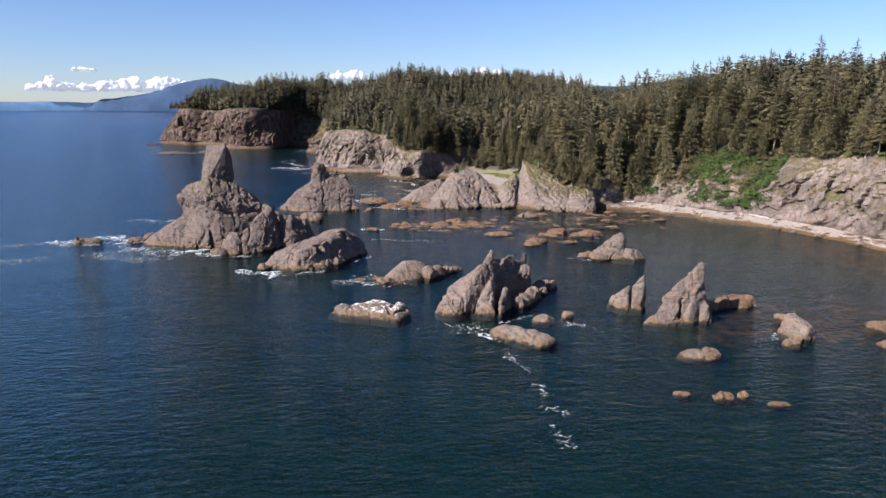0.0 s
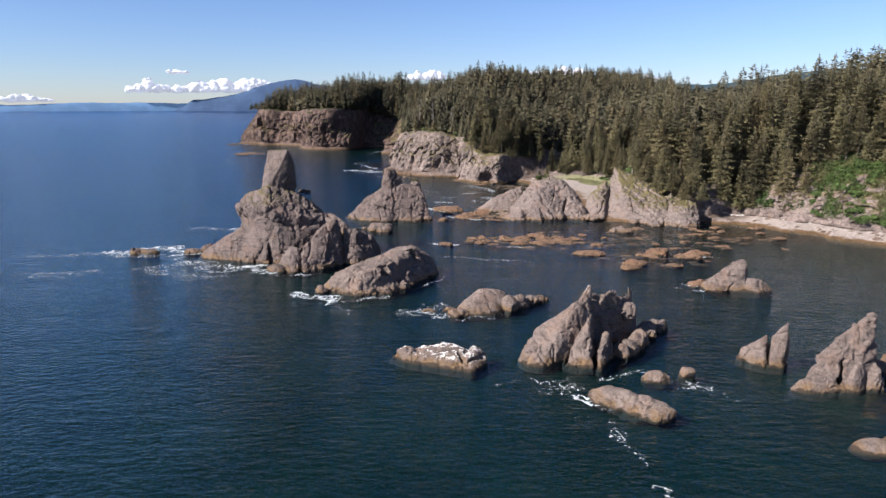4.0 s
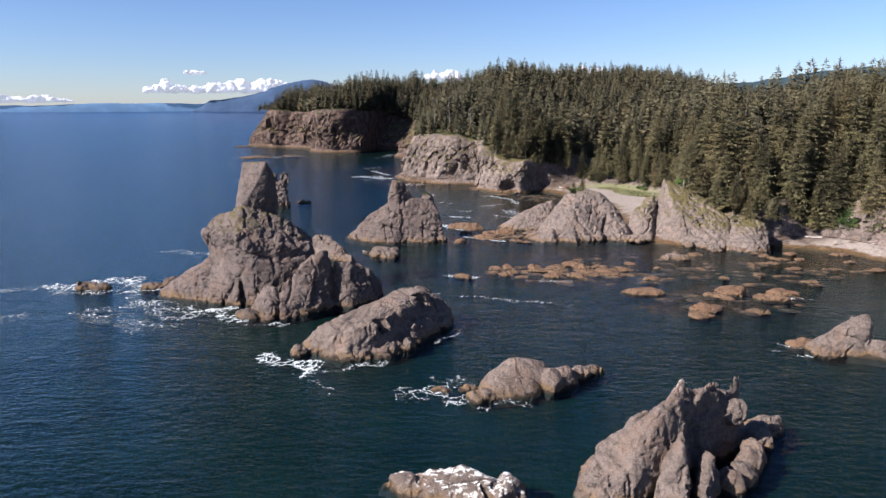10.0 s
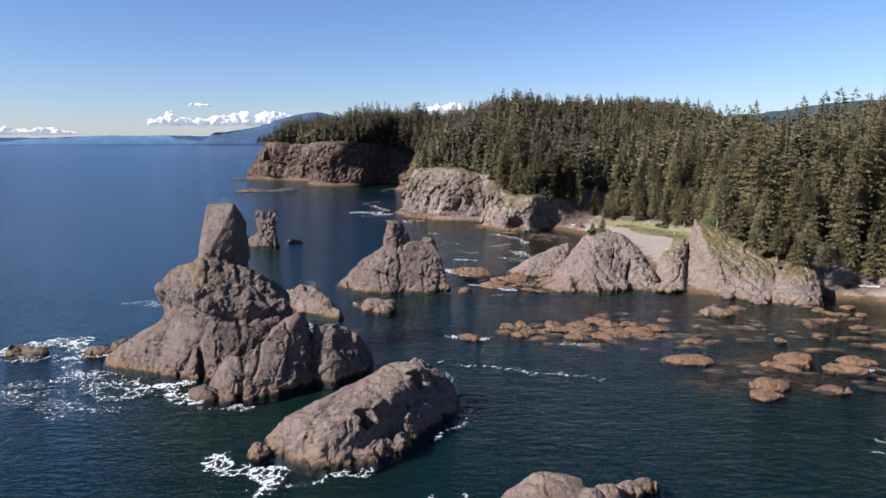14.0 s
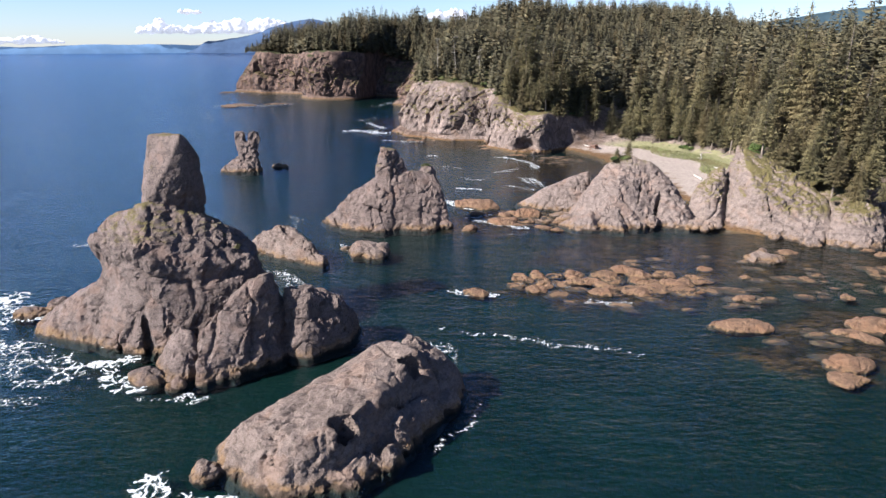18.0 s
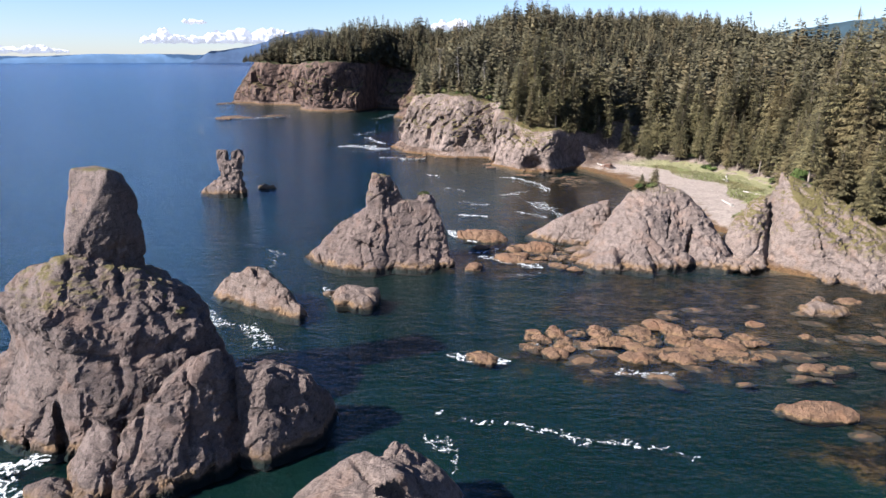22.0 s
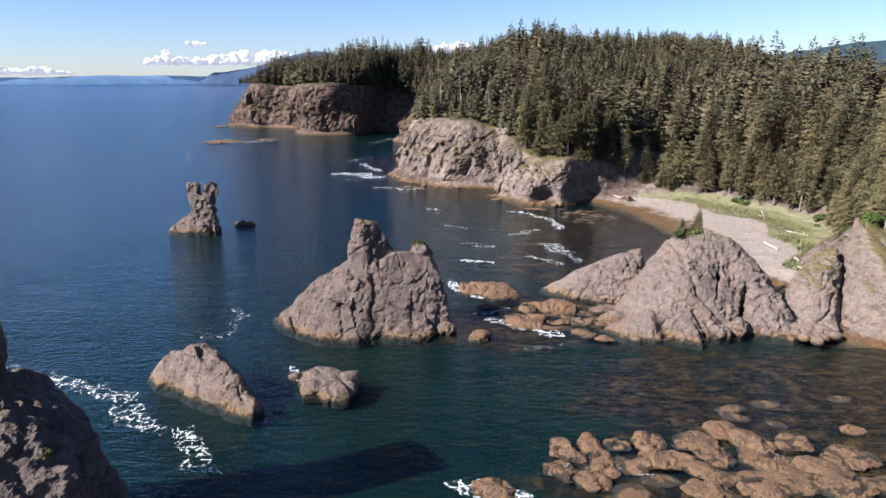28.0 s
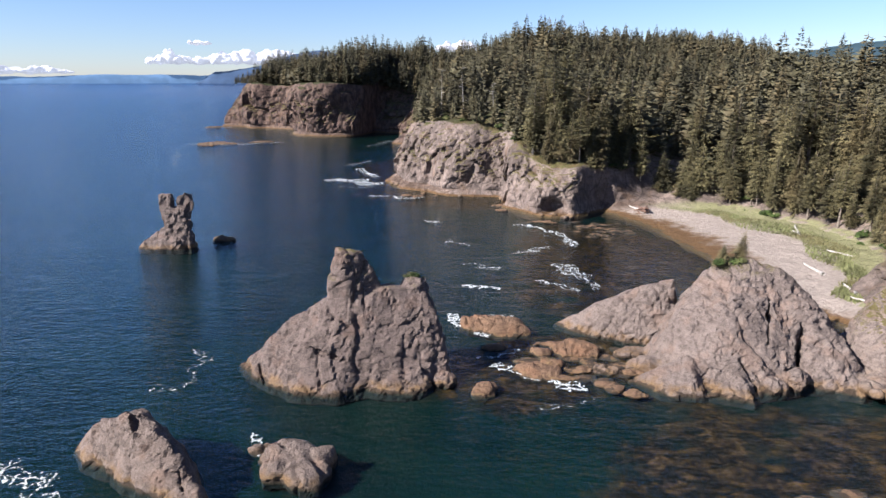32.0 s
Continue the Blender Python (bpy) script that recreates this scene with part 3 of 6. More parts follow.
def coast_columns():
    """The coast line, rounded and set out at even steps."""
    c = np.array(COAST, float)
    rows = []
    for i in range(len(c) - 1):
        a, b, p, q = c[max(i - 1, 0)], c[i], c[i + 1], c[min(i + 2, len(c) - 1)]
        d = np.linalg.norm(p[:2] - b[:2])
        step = 0.9 if 150 < b[1] < 500 and b[0] < 200 else 1.8
        for t in np.arange(0, 1, step / d):
            cubic = 0.5 * (2 * b + (p - a) * t + (2 * a - 5 * b + 4 * p - q) * t * t + (3 * b - a - 3 * p + q) * t ** 3)
            line = b + (p - b) * t
            rows.append(np.concatenate([0.55 * cubic[:2] + 0.45 * line[:2], b[2:] + (p[2:] - b[2:]) * (t * t * (3 - 2 * t))]))
    r = np.array(rows)
    way = np.stack([np.convolve(np.pad(r[:, k], 8, mode="edge"), np.ones(17) / 17, mode="valid") for k in (6, 7)], -1)
    r[:, 6:8] = way / np.linalg.norm(way, axis=1, keepdims=True)
    return r


COLUMNS = coast_columns()


def hills(p):
    """Rise of the forest floor into the hills behind."""
    out = np.zeros(p.shape[:-1])
    for x, y, r, lift in ((30, 830, 170, 16), (228, 945, 105, 27), (330, 520, 160, 5), (-160, 900, 90, 6), (25, 660, 80, 15)):
        out += lift * np.exp(-((p[..., 0] - x) ** 2 + (p[..., 1] - y) ** 2) / (r * r))
    return out


def profile(u, col):
    """Height of the ground u metres inland of the shore, for columns of the coast."""
    wb, hc, wc, hp = col[..., 2], col[..., 3], col[..., 4], col[..., 5]
    shore = np.where(u < 0, u * 0.55, 2.4 * np.clip(u / np.maximum(wb, 0.5), 0, 1))
    t = np.clip((u - wb) / wc, 0, 1)
    face = (hc - 2.4) * (0.72 * t ** 0.8 + 0.28 * smooth01(0.0, 1.0, t))
    v = np.clip((u - wb - wc) / 95.0, 0, 1)
    back = (hp - hc) * (1 - (1 - v) ** 1.7)
    xy = col[..., :2] + u[..., None] * col[..., 6:8]
    return shore + face + back + hills(xy) * smooth01(8, 75, u - wb - wc)


def build_coast():
    us = [-30, -16, -8, -4, -2, -1, 0]
    n = len(COLUMNS)
    rows = []
    for u in us:
        rows.append(np.full(n, float(u)))
    wb, wc = COLUMNS[:, 2], COLUMNS[:, 4]
    for t in np.linspace(0.1, 1, 10):
        rows.append(wb * t)
    for t in np.linspace(0.012, 1, 58):
        rows.append(wb + wc * t)
    for v in np.concatenate([np.linspace(1, 12, 10), np.linspace(15, 60, 14), [75, 95, 120, 160, 220, 320, 480, 700, 1000]]):
        rows.append(wb + wc + v)
    u = np.stack(rows)
    col = np.broadcast_to(COLUMNS, (len(rows), n, 8))
    z = profile(u, col)
    xy = COLUMNS[None, :, :2] + u[..., None] * COLUMNS[None, :, 6:8]
    p = np.concatenate([xy, z[..., None]], -1)
    # relief of the face: buttresses, gullies and ledges, strongest on the cliff
    t = np.clip((u - wb) / wc, 0, 1)
    tall = np.clip(COLUMNS[:, 3] / 18.0, 0.12, 1.4)
    steep = np.sin(np.pi * np.clip(t, 0, 1) ** 0.75) ** 0.7 * tall
    amp = 3.2 * steep * np.where(COLUMNS[:, 1] > 600, 1.7, 1.0)
    away = COLUMNS[:, 1] > 600
    q = p * np.array([1, 1, 0.42])
    q[..., 2] *= np.where(away, 1.3, 1.0)
    flat = (q / np.where(away, 11.0, 6.0)[:, None]).reshape(-1, 3)
    chunk, gap = facets(flat, 61)
    chunk = (chunk - 0.5 * np.exp(-(gap / 0.07) ** 2)).reshape(u.shape)
    chip, _ = facets((p * np.array([1, 1, 0.7]) / np.where(away, 4.0, 2.1)[:, None]).reshape(-1, 3), 67)
    push = amp * (0.6 * ridged(q / np.where(away, 24.0, 15.0)[:, None], 3, 71) + 0.2 * fbm(q / 3.0, 4, 83) + 0.6 * chunk + 0.24 * chip.reshape(u.shape))
    # large buttresses and recesses that run the full height of the cliff
    foot = COLUMNS[None, :, :2] / np.where(away, 34.0, 13.0)[:, None]
    bay = vnoise(np.concatenate([np.broadcast_to(foot, z.shape + (2,)), 0.03 * z[..., None]], -1), 44)
    push = push + np.where(away, 15.0, 3.4) * bay * (COLUMNS[:, 3] > 11.5) * smooth01(-12, 2, u) * smooth01(14, 0, u - wb - wc)
    ledge = 0.45 * steep * np.where(COLUMNS[:, 1] > 600, 0.2, 1.0) * np.abs(((p[..., 2] / 3.4 + 0.8 * vnoise(p / 15, 5)) % 1.0) - 0.5)
    p[..., :2] -= (push + ledge)[..., None] * COLUMNS[None, :, 6:8]
    for cx, cy, cz, wide, tall_, depth in ((27, 411, 2.2, 4.2, 3.4, 7.0), (11, 430, 2.0, 3.0, 4.5, 6.0), (-41, 492, 2.0, 4, 3, 3), (78, 270, 1.5, 2.4, 2.2, 3.0), (163, 208, 2.5, 6, 1.6, 2.5)):
        d2 = ((p[..., 0] - cx) ** 2 + (p[..., 1] - cy) ** 2) / wide ** 2 + ((p[..., 2] - cz) / tall_) ** 2
        p[..., :2] += (depth * np.exp(-d2 ** 1.5) * (p[..., 2] > 0.3))[..., None] * COLUMNS[None, :, 6:8]
    p[..., 2] += 0.9 * np.clip(t, 0, 1) * fbm(p / 9.0, 3, 91) + 0.25 * fbm(p / 2.5, 3, 97) * (u > -1)
    low = (u > -3) & (u < wb)
    p[..., 2] += np.where(low & (tall > 0.6), 0.9 * np.maximum(0, fbm(p / 3.0, 3, 101)), 0)
    m = len(rows)
    idx = np.arange(m * n).reshape(m, n)
    faces = np.stack([idx[:-1, :-1], idx[:-1, 1:], idx[1:, 1:], idx[1:, :-1]], -1).reshape(-1, 4)[:, ::-1]
    return new("ground", mesh_from("ground", p.reshape(-1, 3), faces, LAND, False))


ground = tagged(build_coast(), "grey-brown sea cliffs and forested slopes with a sand cove", "coast", kind="structure")


def seabed_height(p):
    q = np.concatenate([p, np.zeros(p.shape[:-1] + (1,))], -1)
    z = -1.55 + 0.15 * fbm(q / 30.0, 3, 7)
    rough = 1.6 * ridged(q / 9.0, 4, 12) + 1.2 * fbm(q / 3.0, 3, 15)
    shoal = np.zeros(p.shape[:-1])
    p = p + 9.0 * np.stack([fbm(q / 24.0, 3, 33), fbm(q / 24.0 + 11, 3, 35)], -1)
    for x, y, rx, ry, lift in ((60, 262, 52, 26, 5.6), (38, 355, 30, 62, 5.9), (28, 240, 24, 11, 5.2), (62, 212, 24, 16, 4.6), (112, 250, 40, 20, 5.0), (14, 290, 26, 18, 4.9), (-2, 455, 60, 30, 5.2), (92, 122, 26, 26, 4.4), (150, 190, 20, 60, 5.0), (-40, 520, 30, 70, 5.0)):
        r = np.sqrt(((p[..., 0] - x) / rx) ** 2 + ((p[..., 1] - y) / ry) ** 2)
        shoal = np.maximum(shoal, lift * smooth01(1.25, 0.35, r))
    return z + 0.24 * shoal + 0.2 * rough * np.clip(shoal / 4.0, 0.05, 1)


def build_seabed():
    xs, ys = np.arange(-420, 420.1, 2.0), np.arange(-120, 760.1, 2.0)
    g = np.stack(np.meshgrid(xs, ys, indexing="ij"), -1)
    z = np.minimum(seabed_height(g), -0.12)
    edge = np.minimum(np.minimum(g[..., 0] + 420, 420 - g[..., 0]), np.minimum(g[..., 1] + 120, 760 - g[..., 1]))
    z = np.where(edge < 40, z * edge / 40 - 1.7 * (1 - edge / 40), z)
    p = np.concatenate([g, z[..., None]], -1).reshape(-1, 3)
    idx = np.arange(len(p)).reshape(len(xs), len(ys))
    faces = np.stack([idx[:-1, :-1], idx[1:, :-1], idx[1:, 1:], idx[:-1, 1:]], -1).reshape(-1, 4)
    return new("seabed", mesh_from("seabed", p, faces, SEABED))


# Both sheets lie under 2 m down; their dark colour imitates depth.
tagged(build_seabed(), "seabed with brown weed-covered shoals, darkened to stand in for deep water", "seabed", kind="structure")
tagged(disc_sheet("seabed_far", SEABED, [300, 1500, 3000, 4690], lambda r: -1.9 + 26 * max(0, (r - 1500) / 3200) ** 2), "dark sheet just under the surface standing in for deep water", "seabed", kind="structure")

# ---- sea rocks ----
rock("tall_sea_rock", "tall dark conglomerate sea stack with a square block on top", [
    hull([(-63, 214), (-52.5, 208), (-47, 208.3), (-35, 212), (-33, 224), (-44, 233), (-58, 231), (-64, 222)],
         [(-60.0, 216.5, 10.5), (-50.0, 211.0, 11.5), (-46.5, 209.5, 10.0), (-36, 214, 10), (-36, 224, 11), (-45, 230, 12), (-57, 228, 12)], 0.4),
    hull([(-55, 217), (-48.5, 211.5), (-41, 213), (-36, 218), (-45, 231), (-56, 227)],
         [(-61.6, 217, 15.6), (-59.5, 215.6, 13.6), (-50.6, 210.4, 15.8), (-47.6, 209.8, 14.0), (-60, 225, 16), (-57.2, 219.5, 19.9), (-51, 217.5, 21.6), (-45, 219, 19.8), (-40.6, 219, 17.6), (-34.6, 216.5, 12.2), (-36, 224, 13), (-46, 231, 16)], 0.3),
    hull([(-53.5, 223), (-51, 220), (-45.6, 223.5), (-50, 227.5)],
         [(-54.9, 222.8, 20.5), (-51.2, 218.6, 21.6), (-52.2, 223.4, 31.6), (-45.2, 220.4, 32.0), (-44.4, 224.6, 27.6), (-44.4, 224.4, 17.0), (-47, 226.6, 30.6), (-50.6, 227.2, 31.4)], 0.12),
    hull([(-74.5, 220), (-71.5, 214.5), (-60.5, 210.6), (-55, 214), (-58, 222), (-66, 227)], [(-68.5, 216.5, 3.4), (-62.5, 215.6, 7.6), (-59, 213.5, 6.6), (-60, 222, 9.5)], 0.7),
    hull([(-61, 211.5), (-55, 208.2), (-52.2, 207.4), (-50, 209.5), (-52, 216), (-60, 217)], [(-57.5, 213.5, 8.0), (-52.5, 210.4, 7.6)], 0.5),
    hull([(-36.8, 199.4), (-33.5, 200.3), (-30.6, 203.0), (-27.8, 205.6), (-27.0, 212), (-33, 215), (-40, 205)],
         [(-38.4, 202.5, 6.0), (-33.8, 206.3, 10.8), (-30.4, 208.6, 13.3), (-29.2, 210.2, 12.8), (-33.5, 211.5, 11)], 0.3),
    hull([(-26.8, 207.2), (-24, 206.6), (-18.4, 211.6), (-17.6, 218), (-27, 221), (-28, 212)], [(-28.0, 210.6, 10.4), (-24, 211.0, 9.6), (-19.0, 213.4, 6.4), (-20, 217, 6.0), (-26, 216, 8.6)], 0.4),
    hull([(-44.0, 200), (-41.8, 198.6), (-39.4, 198.4), (-38.2, 201.5), (-40, 207), (-47, 207)], [(-41.6, 202.4, 5.2), (-39.8, 203.4, 5.8), (-43, 206, 6)], 0.5),
    hull([(-38.6, 198.2), (-36.6, 198.6), (-35.9, 202.5), (-38.6, 204.5)], [(-38.4, 201.4, 4.6), (-38.0, 203, 5.4)], 0.4),
    ell(-45.4, 199.4, 0, 2.9, 2.2, 2.1, 10), ell(-40.6, 197.8, 0, 1.6, 1.3, 1.4), ell(-77, 222.5, 0, 3.6, 2.4, 1.8, 20), ell(-73, 225, 0, 3, 2.4, 2.2),
], ROCK_STACK, h=0.34, k=0.25, rough=0.8, category="sea stack", calm=23.0, cuts=[
    ell(-55.6, 211.4, 12.6, 5.6, 1.9, 1.0, -28), ell(-59.4, 213.6, 11.0, 2.4, 1.7, 1.1, -28), ell(-52.6, 209.2, 10.6, 2.2, 1.6, 1.0, -28), ell(-44.3, 209.6, 13.4, 3.3, 1.9, 1.4, 20), ell(-42.6, 209.9, 9.2, 2.0, 1.1, 0.8, 20),
    ell(-27.2, 207.0, 7.0, 0.4, 2.6, 6.5, -14), ell(-32.0, 202.6, 5.0, 0.25, 1.6, 5.5, -25), ell(-29.6, 204.6, 6.0, 0.25, 1.4, 6.0, -25), ell(-49.2, 208.4, 3, 0.5, 1.6, 4.0, 20), ell(-54.0, 208.4, 2, 0.4, 1.4, 3.0, 10),
])

rock("sea_rock", "sharp-horned sandstone sea rock with a grassy knob", [
    hull([(-39.4, 287.6), (-36.5, 284), (-32, 279.9), (-27.2, 277.3), (-21, 277), (-17.4, 279), (-14, 292), (-30, 294)],
         [(-37.6, 287.4, 1.6), (-30.2, 286.4, 8.2), (-22.8, 285.6, 13.4), (-18.6, 284.6, 12.4), (-16, 289, 13.5), (-24, 289.5, 11)], 0.4),
    hull([(-22, 278.5), (-16, 279.2), (-9, 280.5), (-4.6, 283.2), (-5, 291), (-12, 296), (-20, 293)],
         [(-19.2, 284.2, 12.0), (-15.2, 286.2, 14.0), (-9, 288.6, 13.6), (-6.2, 286.2, 9.8), (-9, 292, 12.8), (-16, 290, 13.8)], 0.4),
    hull([(-22.5, 286), (-18.5, 284.2), (-15.5, 287), (-19, 290)], [(-23.8, 286.2, 15.4), (-23.4, 285.2, 13.0), (-22.3, 286.8, 20.4), (-20.4, 284.9, 19.6), (-17.8, 287, 20.2), (-16.2, 287.2, 16.8), (-14.8, 287.6, 13.6), (-19.5, 289.8, 18.8)], 0.3),
    ell(-10.4, 290.0, 13.0, 2.4, 2.4, 2.3), hull([(-16.4, 279.2), (-13, 278.2), (-9.4, 278.4), (-6.6, 280.4), (-8, 284), (-15, 284)], [(-12.6, 280.6, 2.4), (-8.8, 281.2, 2.8), (-11, 283, 3.2)], 0.4),
    ell(-5.2, 282.2, 0, 1.8, 1.8, 1.6),
], ROCK_GRASSY, h=0.34, k=0.25, rough=0.75, category="sea rock", cuts=[ell(-17.4, 284.2, 14.9, 1.5, 1.4, 1.2, 10), ell(-33.4, 281.8, 3.0, 0.35, 3.5, 4.0, 25), ell(-12.6, 279.4, 3.0, 4.4, 1.6, 0.45, 4), ell(-25.5, 280.6, 5.6, 6.5, 1.6, 0.3, -8, -0.25)])

rock("sea_pillar", "slender dark rock pillar with a notched top", [
    hull([(-94, 360.6), (-86, 358.8), (-78.4, 360), (-77.4, 364), (-84, 367), (-92, 365)], [(-90.4, 362.2, 3.8), (-87, 362.6, 6.2), (-79.4, 362.6, 6.4), (-82, 365, 6)], 0.4),
    hull([(-86.2, 361.6), (-79.6, 361.6), (-79.4, 365), (-86, 365.4)], [(-85.4, 362, 11.0), (-80.0, 362, 11.4), (-80, 365, 11), (-85, 365, 11)], 0.4),
    hull([(-84.4, 362.4), (-82, 362.4), (-82, 364.6), (-84.4, 364.6)], [(-88.2, 362.6, 12.8), (-88.0, 363, 15.2), (-84.8, 362.4, 14.6), (-84.6, 365, 14.4), (-87, 365.4, 13)], 0.25),
    hull([(-83.4, 362.4), (-81, 362.4), (-81, 364.6), (-83, 365)], [(-82.6, 362.4, 14.2), (-80.2, 362.6, 15.9), (-78.2, 363, 12.6), (-79, 365, 15.2)], 0.25),
], ROCK_STACK, h=0.36, k=0.35, category="sea stack")

rock("sea_rock", "long rounded tan sea rock with split ledges", [
    hull([(-29.6, 183.5), (-27.4, 179), (-22.5, 175.6), (-19.4, 174.6), (-14.4, 176.8), (-7.8, 184.5), (-5, 192), (-9, 203), (-17, 200), (-24, 193)],
         [(-26.6, 183, 3.6), (-22.5, 179, 4.8), (-18.0, 176.8, 5.2), (-14.6, 178.8, 6.2), (-12.0, 183.4, 6.8), (-7.9, 189.6, 7.4), (-6.2, 194.0, 8.2), (-10.8, 199, 7.4), (-19, 190.5, 5.6)], 0.7),
    hull([(-11, 190), (-4.2, 188.6), (-0.4, 196), (-0.6, 200.5), (-5.5, 204), (-12, 202)], [(-7.8, 194.6, 8.0), (-3.6, 196.4, 5.2), (-2.2, 199, 4.2), (-8, 200.5, 7.4)], 0.6),
    hull([(-9.4, 181.6), (-7.2, 182.8), (-3.0, 190), (-4.5, 193.5), (-10, 187.5)], [(-8.4, 184, 2.8), (-4.8, 190.5, 3.4), (-8.4, 187.4, 3.8)], 0.7),
    hull([(-15.4, 176.4), (-12.2, 176.4), (-9.0, 180.2), (-10.4, 182.4), (-14.4, 179.6)], [(-13.4, 178, 2.2), (-10.6, 180.6, 2.6)], 0.7),
    ell(-8.9, 181.6, 0, 1.8, 1.5, 2.2, 40), ell(-28.9, 178.6, 0, 2.0, 1.8, 1.7), ell(-2.2, 193.6, 0, 2.0, 1.5, 2.2, 50), ell(-14.5, 200.5, 0, 3.6, 1.6, 1.5, 30),
], ROCK, h=0.32, k=0.3, rough=0.7, cuts=[ell(-14.2, 180.4, 4.6, 1.7, 1.5, 2.2, 40), ell(-7.0, 192.4, 6.2, 1.9, 1.5, 2.0, 30), ell(-24.8, 176.8, 1.0, 1.0, 1.6, 1.5, 20), ell(-11.6, 188.4, 6.9, 0.3, 4, 1.5, 65), ell(-8.2, 187.4, 3.6, 5.5, 0.3, 1.8, 52)])
rock("sea_rock", "low tan sea rock slab broken into lobes", [
    hull([(3.6, 163.5), (6, 159.6), (12, 161.4), (15.4, 163.6), (17, 168.5), (11, 170.5), (5, 168)], [(6.4, 163.6, 2.2), (10.2, 165.4, 4.6), (14.6, 166.6, 4.2), (9.4, 167.6, 4.4)], 0.6),
    hull([(5.4, 159.4), (12.2, 161.0), (14.8, 163.2), (12, 165.4), (5, 163)], [(7.6, 161.8, 2.2), (12.2, 163.2, 2.9)], 0.7), ell(4.2, 160.0, 0, 2.6, 1.7, 1.6, 10), ell(15.8, 164.8, 0, 2.2, 2.6, 3.2, 20),
    ell(18.2, 166.4, 0, 2.6, 2.6, 2.9, 30), ell(21.2, 168.8, 0, 2.6, 1.8, 1.9, 35), ell(24.0, 170.6, 0, 2.8, 1.4, 1.3, 25), ell(2.4, 163.4, 0, 1.8, 1.2, 0.9), ell(-1.6, 163, 0, 1.8, 1, 0.5),
], ROCK, h=0.28, k=0.12, rough=0.6)
rock("sea_rock", "long low sea rock whitened by bird droppings", [
    hull([(-8.6, 136), (-5.4, 133.6), (2.4, 130.2), (5.8, 130.8), (7, 136), (2, 138.6), (-5, 138.4)], [(-6.6, 135.4, 1.6), (-2.6, 134.4, 2.2), (1.6, 134.4, 3.0), (4.6, 133.6, 2.9), (1, 136.5, 2.6)], 0.5),
    hull([(3.4, 130), (6, 128.9), (8.8, 132.4), (9.2, 136.4), (6, 137.5), (4, 134)], [(5.4, 131.8, 2.2), (8, 134, 2.5), (6.4, 135.6, 2.6)], 0.5), hull([(-8.6, 136.2), (-6, 134), (-3.6, 134), (-4.4, 137.6)], [(-7.4, 135.8, 2.0), (-5.6, 135.2, 2.6), (-4.4, 135.2, 2.2)], 0.5),
], ROCK_GUANO, h=0.26, k=0.2, rough=0.55, cuts=[ell(-3.9, 135, 2.2, 0.35, 2.4, 0.9, 15), ell(4.6, 131.4, 1.6, 0.25, 2.6, 1.6, 30), ell(6.4, 131.6, 1.4, 2.6, 0.25, 1.4, 35)])
rock("sea_rock", "jagged sandstone sea rock with two ragged spires", [
    hull([(14.8, 134.4), (15.6, 132.6), (18, 131.7), (22, 133.4), (27, 137.5), (28, 143), (21, 144), (16.4, 140)],
         [(16.6, 136, 2.6), (18.6, 138.4, 4.8), (23, 139, 6.6), (26.4, 138.6, 10.4), (27.8, 139, 10.6), (27.8, 141, 9.6), (22.4, 135, 3.2)], 0.35),
    hull([(26, 138), (28.6, 138), (29, 141), (26, 141)], [(25.9, 138.6, 9.6), (27.2, 138.4, 9.8), (27.6, 139.4, 13.2), (28.3, 139.4, 12.6), (28.6, 140, 10)], 0.15),
    hull([(22.4, 132.6), (24.6, 131.4), (27.2, 131), (28, 133.4), (27.6, 138), (24, 137)], [(24.6, 133.6, 3.8), (26.4, 134.2, 5.6), (27.4, 137, 7.6)], 0.35),
    hull([(27.6, 130.2), (28.8, 130.4), (31.8, 134.6), (32.4, 138), (29, 137)], [(29, 132.4, 3.4), (31.2, 135.8, 4.8), (30.2, 137, 5.2)], 0.4),
    hull([(27, 139), (29.4, 139.4), (34, 142.6), (40, 147), (40, 150), (33, 149), (26, 144)],
         [(27.6, 140.6, 10.6), (29.4, 141, 9.0), (31.8, 142.4, 9.8), (34.6, 144, 8.6), (37, 145.4, 8.2), (39, 147.6, 4.2), (33, 146, 8.4)], 0.15),
    hull([(31, 141.6), (33.2, 142.6), (33, 144.4), (31, 144)], [(31.2, 142.2, 9.6), (32.4, 142.8, 11.0), (33.8, 143.4, 10.6)], 0.1),
    hull([(35.6, 143.8), (37.4, 145), (37, 146.4), (35.6, 145.6)], [(35.6, 144.6, 8.4), (36.6, 145.2, 10.6), (37.6, 145.6, 11.0), (37.9, 145.8, 9.4)], 0.1),
    ell(33.4, 136.4, 0, 1.7, 1.8, 2.9, 20), ell(35.4, 138.0, 0, 2.0, 1.8, 3.0, 20), ell(37.4, 140.4, 0, 2.0, 1.7, 3.2, 30), ell(39, 143, 0, 1.9, 1.8, 2.8), ell(36.6, 144.2, 6.0, 1.5, 1.3, 1.8),
    ell(44, 151, 0, 3.6, 2.4, 2.0, 30), ell(41.4, 147.4, 0, 2.6, 2.6, 3.0), ell(25.4, 145.6, 0, 3.4, 2.2, 5.6, 10),
], ROCK_SPIRE, h=0.28, k=0.15, rough=0.75, cuts=[ell(23.2, 133.4, 1.6, 0.5, 3.6, 2.6, -38), ell(28.4, 135, 3, 0.45, 3.4, 5.0, -20), ell(30.2, 141.2, 9.4, 1.2, 1.2, 1.6), ell(34.8, 143.4, 8.0, 0.9, 1.2, 1.6)])
